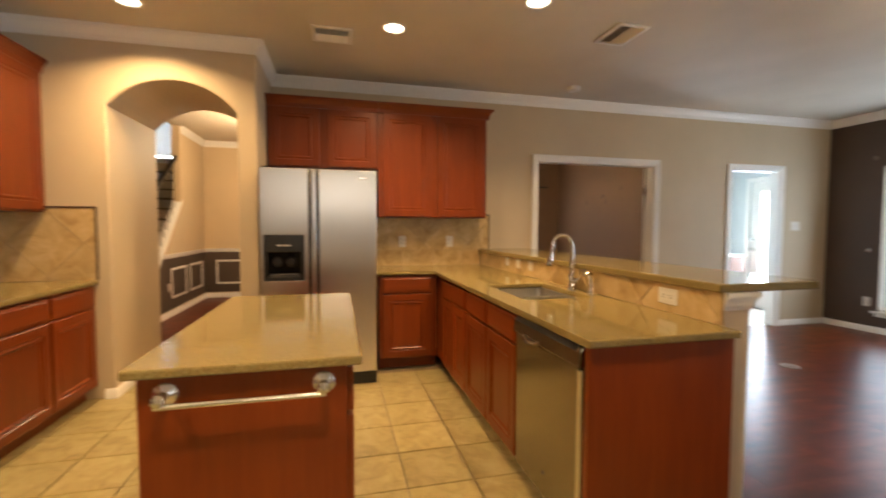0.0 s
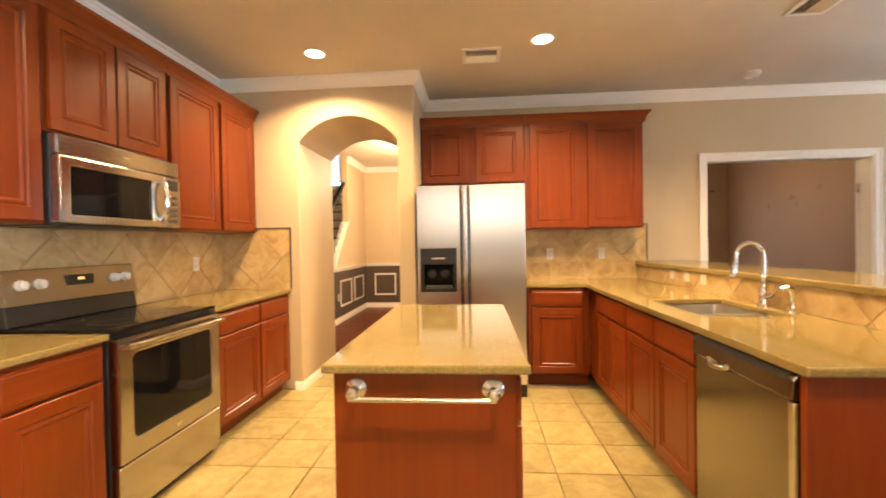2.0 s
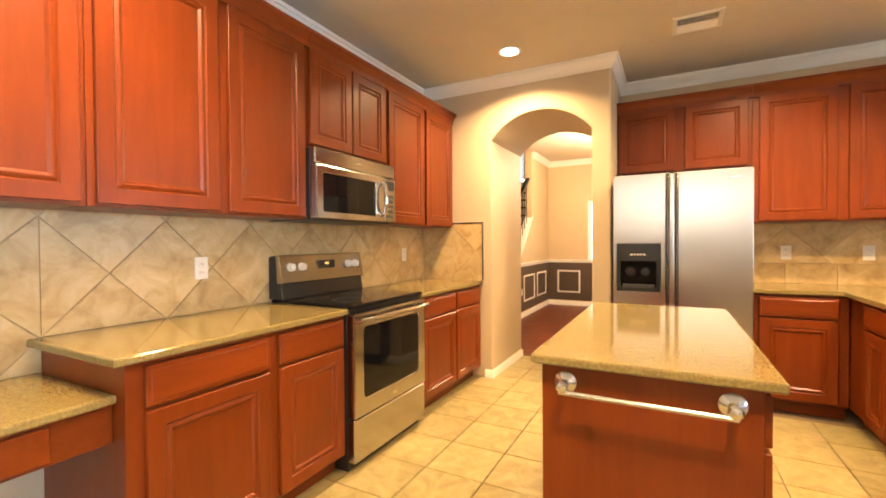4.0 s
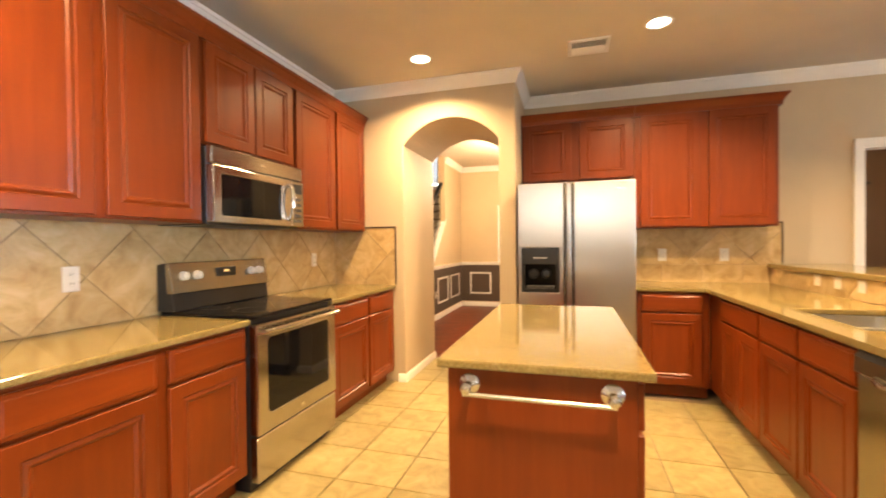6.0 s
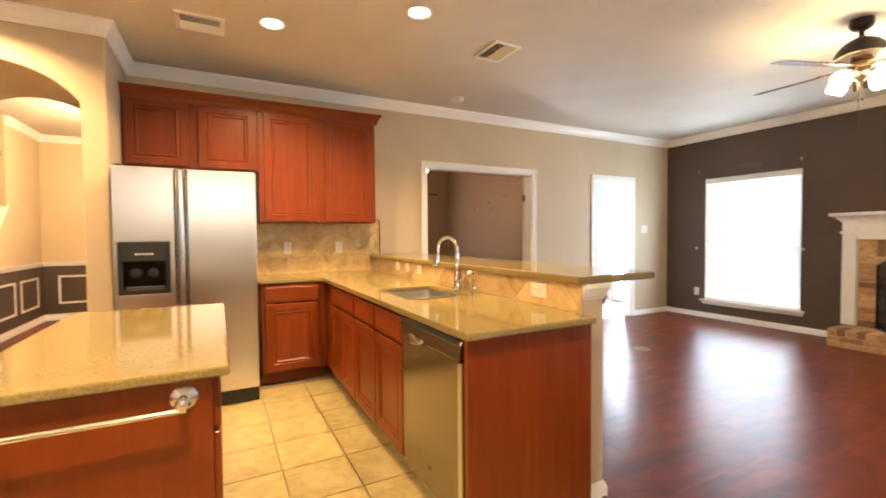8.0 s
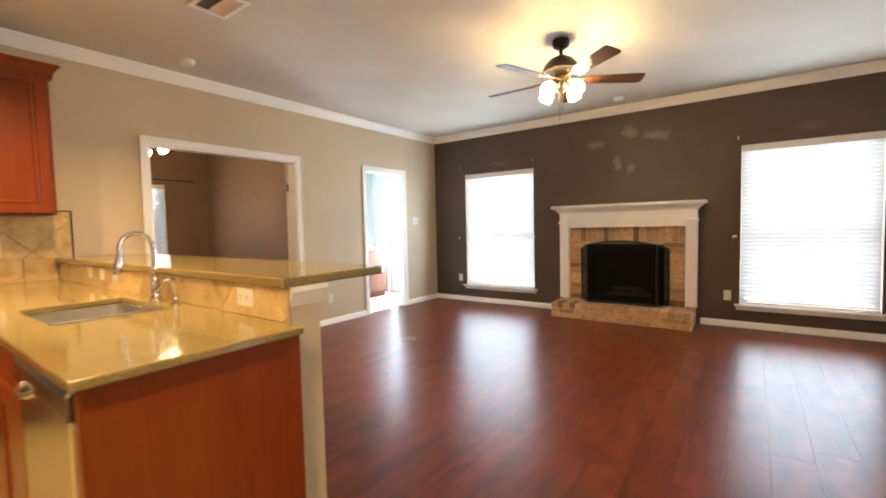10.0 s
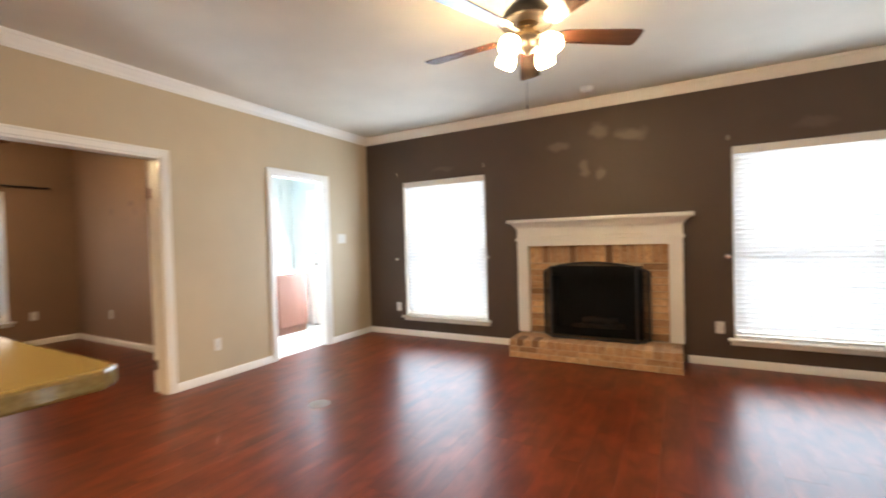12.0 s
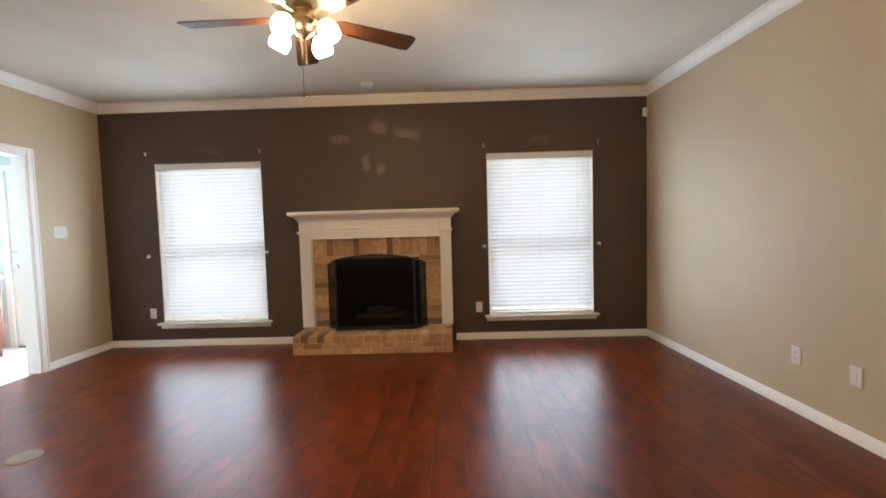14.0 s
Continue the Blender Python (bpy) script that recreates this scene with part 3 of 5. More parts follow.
part("rod", bm, NICKEL, bar, smooth=True)
for bx in (-0.205, 0.232):
    bm = bmesh.new()
    lathe(bm, [(0.034, 0.0), (0.034, 0.006), (0.026, 0.012), (0.022, 0.014), (0.013, 0.02), (0.011, 0.05), (0.017, 0.056), (0.019, 0.064), (0.014, 0.072), (0.0, 0.075)], 24, pose(bx, -0.0005, 0.012, 90, 0, 0))
    part("rosette", bm, NICKEL, bar, smooth=True)

# ---- kitchen appliances ----


def round_rect(x0, x1, z0, z1, r, n=5):
    pts = []
    for cx, cz, a0 in ((x1 - r, z1 - r, 0), (x0 + r, z1 - r, 90), (x0 + r, z0 + r, 180), (x1 - r, z0 + r, 270)):
        pts += [(cx + r * math.cos(radians(a0 + 90 * k / n)), cz + r * math.sin(radians(a0 + 90 * k / n))) for k in range(n + 1)]
    return pts


def front_plate(name, outer, holes, y0, y1, mat, parent, label="", bevel=0.0):
    bm = bmesh.new()
    prism(bm, outer, holes, y0, y1, lambda u, v, w: (u, w, v))
    return part(name, bm, mat, parent, label, bevel=bevel)


def refrigerator():
    r = thing("refrigerator", (-0.30, 3.80, 0), 0, "stainless side-by-side refrigerator with a black ice dispenser", "refrigerator")
    boxpart("body", GREYPL, r, (0.008, 0.882, 0.075, 0.80, 0.03, 1.745), "dark grey cabinet sides", 0.006)
    boxpart("kick_grille", BLACK, r, (0.005, 0.885, 0.045, 0.09, 0.0, 0.105), "black kick grille", 0.004)
    D = (0.03, 0.325, 0.875, 1.23)
    front_plate("freezer_door", rect(0.004, 0.395, 0.115, 1.745), [rect(*D)], 0.0, 0.068, STEEL, r, "stainless freezer door", 0.006)
    bm = bmesh.new()
    box(bm, 0.405, 0.886, 0.0, 0.068, 0.115, 1.745, 0.008, 2)
    part("fridge_door", bm, STEEL, r, "stainless door")
    for hx in (0.372, 0.43):
        bm = bmesh.new()
        pipe(bm, [(hx, -0.002, 0.2), (hx, -0.035, 0.23), (hx, -0.042, 0.5), (hx, -0.044, 1.0), (hx, -0.042, 1.45), (hx, -0.035, 1.70), (hx, -0.002, 1.73)], 0.0135, 10)
        part("handle", bm, SMOKED, r, "long grey metal handle", True)
    bm = bmesh.new()
    box(bm, 0.386, 0.414, -0.012, 0.0, 0.13, 1.735, 0.004)
    part("handle_trim", bm, STEEL, r)
    d = front_plate("dispenser", rect(D[0], D[1], D[2], D[3]), [rect(0.055, 0.30, 0.905, 1.10)], -0.006, 0.01, BLACK, r, "black dispenser surround", 0.003)
    boxpart("recess", GLASSBLK, r, (0.05, 0.305, 0.055, 0.075, 0.90, 1.105), bevel=0)
    boxpart("drip_tray", GREYPL, d, (0.07, 0.285, 0.0, 0.06, 0.905, 0.925), bevel=0.002)
    for px in (0.125, 0.225):
        bm = bmesh.new()
        lathe(bm, [(0.0, 0), (0.038, 0.002), (0.042, 0.012), (0.03, 0.03), (0.0, 0.032)], 16, pose(px, 0.05, 1.02, 90, 0, 0))
        part("paddle", bm, BLACK, d, smooth=True)
    for k in range(5):
        boxpart("button", PLATE, d, (0.125 + k * 0.022, 0.14 + k * 0.022, -0.009, -0.005, 1.145, 1.155), bevel=0.001)
    boxpart("badge", NICKEL, r, (0.745, 0.81, -0.003, 0.001, 1.675, 1.69), "small oval badge", 0.001)
    for hx in (0.02, 0.84):
        boxpart("hinge_cover", BLACK, r, (hx, hx + 0.04, 0.02, 0.09, 1.745, 1.758), bevel=0.003)


def kitchen_range():
    w = 0.755
    r = thing("range", (-1.445, 2.093, 0), 90, "stainless electric range with black glass cooktop and oven window", "range")
    boxpart("body", BLACK, r, (0.004, w - 0.004, 0.02, 0.60, 0.0, 0.895), "black enamel sides", 0.003)
    bm = bmesh.new()
    box(bm, 0.0, w, -0.012, 0.60, 0.893, 0.912, 0.006, 2)
    part("cooktop", bm, GLASSBLK, r, "black ceramic glass cooktop")
    for bx, by, br in ((0.2, 0.16, 0.10), (0.55, 0.16, 0.085), (0.2, 0.42, 0.075), (0.55, 0.42, 0.1)):
        bm = bmesh.new()
        lathe(bm, [(br - 0.002, 0.9118), (br - 0.002, 0.9126), (br, 0.9126), (br, 0.9118)], 32, Matrix.Translation((bx, by, 0)))
        part("burner_ring", bm, GREYPL, r, smooth=True)
    front_plate("oven_door", rect(0.004, w - 0.004, 0.295, 0.868), [round_rect(0.085, w - 0.085, 0.39, 0.785, 0.03)], -0.035, 0.018, STEEL_H, r, "stainless oven door", 0.006)
    boxpart("oven_window", GLASSBLK, r, (0.07, w - 0.07, -0.030, -0.012, 0.375, 0.80), "black glass oven window", 0.002)
    boxpart("drawer", STEEL_H, r, (0.004, w - 0.004, -0.03, 0.018, 0.05, 0.283), "stainless storage drawer", 0.006)
    boxpart("badge", NICKEL, r, (w / 2 - 0.018, w / 2 + 0.018, -0.038, -0.034, 0.325, 0.345), bevel=0.001)
    bm = bmesh.new()
    hp = [(0.02, -0.036, 0.825), (0.022, -0.068, 0.83)] + [(0.022 + (w - 0.044) * k / 8, -0.076 - 0.006 * math.sin(math.pi * k / 8), 0.83) for k in range(1, 8)] + [(w - 0.022, -0.068, 0.83), (w - 0.02, -0.036, 0.825)]
    pipe(bm, hp, 0.0145, 12)
    part("handle", bm, STEEL_H, r, "stainless tubular handle", True)
    bm = bmesh.new()
    prism(bm, [(0.50, 0.913), (0.62, 0.913), (0.62, 1.17), (0.565, 1.178), (0.545, 1.165)], [], 0.0, w, lambda u, v, q: (q, u, v))
    part("console", bm, BLACK, r, "black console", bevel=0.006)
    bm = bmesh.new()
    prism(bm, [(0.498, 1.01), (0.55, 1.01), (0.56, 1.18), (0.532, 1.18)], [], -0.002, w + 0.002, lambda u, v, q: (q, u, v))
    part("control_panel", bm, STEEL_D, r, "dark stainless control panel", bevel=0.004)
    boxpart("display", BLACK, r, (0.31, 0.46, 0.509, 0.545, 1.085, 1.14), "black display window", 0.001)
    boxpart("digits", LCD, r, (0.365, 0.40, 0.507, 0.5095, 1.112, 1.125), "lit amber digits", 0)
    for kx in (0.075, 0.165, 0.60, 0.675):
        bm = bmesh.new()
        lathe(bm, [(0.026, 0.0), (0.026, 0.008), (0.021, 0.012), (0.019, 0.03), (0.0, 0.032)], 20, pose(kx, 0.517, 1.105, 82, 0, 0))
        box(bm, kx - 0.004, kx + 0.004, 0.476, 0.49, 1.086, 1.125, 0.002)
        part("knob", bm, PLATE, r, "pale round knob", True)


def microwave():
    w = 0.79
    m = thing("microwave", (-1.70, 2.105, 1.385), 90, "stainless over-range microwave with a dark window under the cabinet", "microwave")
    boxpart("body", BLACK, m, (0.003, w - 0.003, 0.03, 0.375, 0.0, 0.418), "black casing", 0.004)
    boxpart("vent_strip", STEEL_H, m, (0, w, -0.012, 0.03, 0.325, 0.42), "stainless vent strip", 0.008)
    front_plate("door", rect(0.0, 0.655, 0.012, 0.32), [round_rect(0.055, 0.56, 0.05, 0.275, 0.012)], -0.022, 0.03, STEEL_H, m, "stainless microwave door", 0.006)
    boxpart("window", GLASSBLK, m, (0.045, 0.575, -0.014, 0.02, 0.04, 0.285), "dark door window", 0.002)
    bm = bmesh.new()
    box(bm, 0.66, w, -0.020, 0.03, 0.012, 0.32, 0.006)
    cp = part("control_panel", bm, STEEL_H, m)
    boxpart("display", BLACK, m, (0.675, w - 0.02, -0.0225, -0.019, 0.235, 0.30), "black display", 0.001)
    for a in range(3):
        for b in range(5):
            boxpart("key", GREYPL, cp, (0.68 + a * 0.03, 0.70 + a * 0.03, -0.0225, -0.0195, 0.04 + b * 0.036, 0.062 + b * 0.036), bevel=0.001)
    bm = bmesh.new()
    pipe(bm, [(0.625, -0.02, 0.055), (0.622, -0.05, 0.075), (0.62, -0.062, 0.13), (0.62, -0.066, 0.17), (0.62, -0.062, 0.21), (0.622, -0.05, 0.265), (0.625, -0.02, 0.285)], 0.014, 12)
    part("handle", bm, CHROME, m, "curved bright metal handle", True)
    boxpart("badge", NICKEL, m, (0.37, 0.41, -0.014, -0.011, 0.365, 0.38), bevel=0.001)
    boxpart("grease_filter", GREYPL, m, (0.1, 0.65, 0.08, 0.3, -0.004, 0.002), "underside grease filter", 0.001)


def dishwasher():
    w = 0.605
    d = thing("dishwasher", (1.17, 2.288, 0), -90, "stainless dishwasher with a dark top control strip", "dishwasher")
    boxpart("body", BLACK, d, (0.004, w - 0.004, 0.02, 0.58, 0.10, CTOP - 0.033), bevel=0.002)
    boxpart("toe_kick", BLACK, d, (0.004, w - 0.004, 0.06, 0.3, 0.0, 0.10), "black toe kick", 0.001)
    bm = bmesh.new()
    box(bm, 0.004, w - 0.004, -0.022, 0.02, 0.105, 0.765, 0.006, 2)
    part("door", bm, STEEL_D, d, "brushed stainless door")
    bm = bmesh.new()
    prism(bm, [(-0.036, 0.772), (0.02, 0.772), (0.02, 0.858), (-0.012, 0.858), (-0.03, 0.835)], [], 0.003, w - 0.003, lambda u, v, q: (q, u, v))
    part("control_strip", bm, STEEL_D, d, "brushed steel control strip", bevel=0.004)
    bm = bmesh.new()
    prism(bm, [(-0.0335, 0.832), (-0.0295, 0.832), (-0.011, 0.8582), (0.012, 0.8582), (0.012, 0.8615), (-0.014, 0.8615)], [], 0.006, w - 0.03, lambda u, v, q: (q, u, v))
    part("control_edge", bm, BLACK, d, "glossy black control edge")
    bm = bmesh.new()
    pipe(bm, [(0.13, -0.02, 0.785), (0.145, -0.044, 0.772), (0.20, -0.05, 0.764), (0.26, -0.044, 0.772), (0.275, -0.02, 0.785)], 0.012, 10)
    part("handle", bm, STEEL_H, d, "pocket handle lip", True)
    boxpart("edge_strip", NICKEL, d, (w - 0.034, w - 0.008, -0.0245, -0.015, 0.11, 0.762), "bright metal edge strip", 0.003)
    boxpart("badge", BLACK, d, (0.3, 0.318, -0.0235, -0.0215, 0.205, 0.22), bevel=0)


refrigerator()
kitchen_range()
microwave()
dishwasher()


def sink():
    s = tagged(new("kitchen_sink"), "stainless double-bowl undermount kitchen sink", "sink")
    z = CTOP - 0.031
    x0, x1, y0, y1 = 1.265, 1.715, 2.455, 3.115
    bowls = ((1.285, 1.695, 2.475, 2.70), (1.285, 1.695, 2.735, 3.095))
    bm = bmesh.new()
    prism(bm, rect(x0, x1, y0, y1), [rect(*b) for b in bowls], z - 0.003, z, lambda u, v, w: (u, v, w))
    part("rim", bm, SINK_STEEL, s)
    for (a, b, c, d), dep in zip(bowls, (0.17, 0.21)):
        bm = bmesh.new()
        top = [bm.verts.new((x, y, z - 0.001)) for x, y in round_rect(a, b, c, d, 0.05)]
        mid = [bm.verts.new((x, y, z - dep + 0.03)) for x, y in round_rect(a + 0.006, b - 0.006, c + 0.006, d - 0.006, 0.05)]
        low = [bm.verts.new((x, y, z - dep)) for x, y in round_rect(a + 0.035, b - 0.035, c + 0.035, d - 0.035, 0.03)]
        for r0, r1 in ((top, mid), (mid, low)):
            for k in range(len(r0)):
                bm.faces.new((r0[k], r0[(k + 1) % len(r0)], r1[(k + 1) % len(r0)], r1[k]))
        bm.faces.new(low)
        bowl = part("bowl", bm, SINK_STEEL, s, smooth=True)
        bm = bmesh.new()
        lathe(bm, [(0.0, z - dep + 0.001), (0.03, z - dep + 0.001), (0.042, z - dep + 0.004), (0.042, z - dep)], 20, Matrix.Translation(((a + b) / 2, (c + d) / 2, 0)))
        part("drain", bm, CHROME, bowl, smooth=True)


def faucet():
    f_ = tagged(new("faucet"), "chrome gooseneck pull-down faucet with a side lever", "faucet")
    f_.location = (1.742, 2.765, CTOP)
    bm = bmesh.new()
    lathe(bm, [(0.032, 0), (0.032, 0.006), (0.027, 0.012), (0.025, 0.03), (0.021, 0.05), (0.021, 0.075), (0.025, 0.082), (0.025, 0.09), (0.018, 0.10), (0.015, 0.15), (0.018, 0.155), (0.018, 0.17), (0.012, 0.18), (0.0, 0.18)], 24)
    part("base", bm, CHROME, f_, smooth=True)
    arc = [(0, 0, 0.17), (0, 0, 0.26)] + [(-0.072 + 0.072 * math.cos(a), 0, 0.275 + 0.075 * math.sin(a)) for a in (math.pi * k / 10 for k in range(0, 10))] + [(-0.146, 0, 0.25), (-0.15, 0, 0.225)]
    bm = bmesh.new()
    pipe(bm, arc, 0.0115, 14)
    part("spout", bm, CHROME, f_, smooth=True)
    bm = bmesh.new()
    pipe(bm, [(-0.149, 0, 0.235), (-0.151, 0, 0.22), (-0.154, 0, 0.20), (-0.158, 0, 0.165), (-0.159, 0, 0.155)], [0.013, 0.016, 0.017, 0.022, 0.019], 14)
    part("spray_head", bm, CHROME, f_, "chrome spray head", True)
    bm = bmesh.new()
    pipe(bm, [(0, -0.015, 0.06), (0.004, -0.05, 0.066), (0.006, -0.075, 0.085), (0.006, -0.082, 0.125)], [0.016, 0.013, 0.007, 0.006], 12)
    part("lever", bm, CHROME, f_, smooth=True)
    d = tagged(new("side_sprayer"), "chrome side sprayer beside the faucet", "sprayer")
    d.location = (1.752, 2.565, CTOP)
    bm = bmesh.new()
    lathe(bm, [(0.022, 0), (0.022, 0.005), (0.016, 0.012), (0.012, 0.02), (0.010, 0.06), (0.014, 0.075), (0.0, 0.08)], 20)
    part("base", bm, CHROME, d, smooth=True)
    bm = bmesh.new()
    pipe(bm, [(0, 0, 0.07), (0, 0, 0.095), (-0.008, 0, 0.115), (-0.03, 0, 0.128), (-0.05, 0, 0.118)], [0.011, 0.014, 0.016, 0.014, 0.010], 12)
    part("nozzle", bm, CHROME, d, smooth=True)


sink()
faucet()

# desk with a lower top
desk = thing("kitchen_desk", (0, 0, 0), 0, "built-in cherry desk with a lower quartz top and drawer", "desk")
bm = bmesh.new()
prism(bm, rect(XL + 0.002, -1.515, -0.30, 1.028), [], 0.73, 0.76, lambda u, v, w: (u, v, w))
part("top", bm, QUARTZ, desk, "golden speckled quartz top", bevel=0.007)
boxpart("apron", CHERRY_H, desk, (-1.565, -1.545, -0.28, 1.027, 0.595, 0.729), bevel=0.002)
boxpart("drawer_front", CHERRY_H, desk, (-1.545, -1.527, 0.22, 0.86, 0.61, 0.715), bevel=0.004)
boxpart("side_panel", CHERRY, desk, (XL + 0.003, -1.55, -0.30, -0.28, 0, 0.729), bevel=0.002)

# ---- wall fittings ----


def plate(place, rz, kind, label, wide=0.072, high=0.115):
    """A wall plate whose face looks along local -y."""
    p = thing("outlet" if "outlet" in kind else "light_switch", place, rz, label, "outlet" if "outlet" in kind else "switch")
    bm = bmesh.new()
    box(bm, -wide / 2, wide / 2, -0.006, 0, -high / 2, high / 2, 0.0025)
    part("cover_plate", bm, PLATE, p)
    if kind == "outlet":
        for z in (-0.021, 0.021):
            bm = bmesh.new()
            box(bm, -0.016, 0.016, -0.0085, -0.005, z - 0.013, z + 0.013, 0.002)
            sk = part("socket", bm, PLATE, p)
            for x in (-0.006, 0.006):
                boxpart("slot", SLOT, sk, (x - 0.001, x + 0.001, -0.0095, -0.0075, z - 0.004, z + 0.006), bevel=0)
    elif kind == "outlet_wide":
        for x in (-0.022, 0.022):
            bm = bmesh.new()
            box(bm, x - 0.016, x + 0.016, -0.0085, -0.005, -0.016, 0.016, 0.003)
            sk = part("socket", bm, PLATE, p)
            for z in (-0.006, 0.006):
                boxpart("slot", SLOT, sk, (x - 0.007, x + 0.004, -0.0095, -0.0075, z - 0.0015, z + 0.0015), bevel=0)
    else:
        n = 3 if wide > 0.1 else 1
        for k in range(n):
            x = (k - (n - 1) / 2) * 0.036
            bm = bmesh.new()
            box(bm, x - 0.011, x + 0.011, -0.010, -0.005, -0.028, 0.028, 0.003)
            part("rocker", bm, PLATE, p)
    return p


for args in (((0.933, YB - 0.012, 1.148), 0, "outlet", "white duplex outlet in the tan backsplash"), ((1.44, YB - 0.012, 1.147), 0, "outlet", "white duplex outlet in the tan backsplash"),
             ((XL + 0.012, 1.673, 1.126), 90, "outlet", "white duplex outlet in the tan backsplash"), ((XL + 0.012, 3.598, 1.141), 90, "outlet", "white duplex outlet in the tan backsplash"),
             ((4.456, YB, 0.334), 0, "outlet", "white duplex outlet low on the khaki wall"), ((XF, 4.245, 0.38), -90, "outlet", "white outlet low on the brown wall"),
             ((XF, 0.535, 0.365), -90, "outlet", "white outlet low on the brown wall"), ((4.805, -1.412, 0.377), 182.3, "outlet", "white outlet low on the khaki wall"),
             ((4.407, -1.428, 0.377), 182.3, "switch", "white cable plate low on the khaki wall")):
    plate(*args)
for y in (3.955, 3.715, 3.47):
    plate((1.788, y, 0.985), -90, "switch", "small white switch plate in the bar backsplash", 0.072, 0.075)
plate((1.788, 1.99, 0.972), -90, "outlet_wide", "wide white outlet in the bar backsplash", 0.118, 0.075)
plate((6.22, YB, 1.33), 0, "switch", "white triple switch plate beside the doorway", 0.145, 0.115)


def ceiling_vent(x, y, w, d, rz, label):
    v = thing("ceiling_vent", (x, y, CH), rz, label, "vent")
    bm = bmesh.new()
    prism(bm, rect(-w / 2, w / 2, -d / 2, d / 2), [rect(-w / 2 + 0.03, w / 2 - 0.03, -d / 2 + 0.03, d / 2 - 0.03)], -0.012, 0.0, lambda a, b, c: (a, b, c))
    part("frame", bm, WHITE, v, bevel=0.003)
    # flat black sheet in place of the shade up inside the vent
    boxpart("duct", BLACK, v, (-w / 2 + 0.031, w / 2 - 0.031, -d / 2 + 0.031, d / 2 - 0.031, -0.0015, -0.0005), "black sheet standing in for shade behind the slats", 0)
    n = int((d - 0.06) / 0.02)
    for k in range(n):
        y0 = -d / 2 + 0.035 + k * 0.02
        bm = bmesh.new()
        vs = box(bm, -w / 2 + 0.03, w / 2 - 0.03, y0, y0 + 0.019, -0.008, -0.0065)
        bmesh.ops.rotate(bm, verts=vs, cent=(0, y0 + 0.007, -0.007), matrix=Matrix.Rotation(radians(42 if k < n / 2 else -42), 3, "X"))
        part("slat", bm, WHITE, v)


ceiling_vent(0.25, 3.695, 0.30, 0.26, 0, "white ceiling air vent over the kitchen")
ceiling_vent(2.35, 3.16, 0.33, 0.25, 90, "white ceiling air vent over the bar")


def detector(x, y, label, r=0.068):
    d = thing("smoke_detector", (x, y, CH), 0, label, "smoke detector")
    bm = bmesh.new()
    lathe(bm, [(r, 0), (r, -0.012), (r * 0.93, -0.016), (r * 0.9, -0.03), (r * 0.7, -0.04), (0, -0.042)], 28)
    part("housing", bm, PLATE, d, smooth=True)
    bm = bmesh.new()
    lathe(bm, [(0.006, -0.041), (0.006, -0.045), (0, -0.045)], 10, Matrix.Translation((0.02, 0, 0)))
    part("test_button", bm, SLOT, d)


detector(2.65, 4.33, "round white smoke detector on the ceiling")
detector(6.38, 1.64, "round white smoke detector near the brown wall", 0.06)
pir = thing("corner_sensor", (XF - 0.03, YR + 0.03, 2.455), -45, "small white alarm sensor in the room corner", "sensor")
boxpart("housing", PLATE, pir, (-0.03, 0.03, -0.025, 0.02, -0.045, 0.045), bevel=0.008)
boxpart("lens", plain("milky_lens", (0.6, 0.6, 0.6), 0.2), pir, (-0.018, 0.018, -0.0275, -0.022, -0.03, 0.005), bevel=0.002)

# the last two fittings are assumed, out of view, around added lamps
for cx, cy in CANS:
    c = thing("downlight", (cx, cy, CH), 0, "lit round recessed downlight with a white trim ring; last two assumed", "downlight", "kitchen downlights")
    bm = bmesh.new()
    lathe(bm, [(0.088, -0.001), (0.088, -0.006), (0.078, -0.009), (0.068, -0.004), (0.068, -0.001)], 32)
    part("trim_ring", bm, WHITE, c, smooth=True)
    bm = bmesh.new()
    lathe(bm, [(0.067, -0.001), (0.067, -0.0035), (0.05, -0.006), (0, -0.008)], 32)
    part("lens", bm, CANLIT, c, "glowing frosted lens", True)

# ---- living room: windows ----


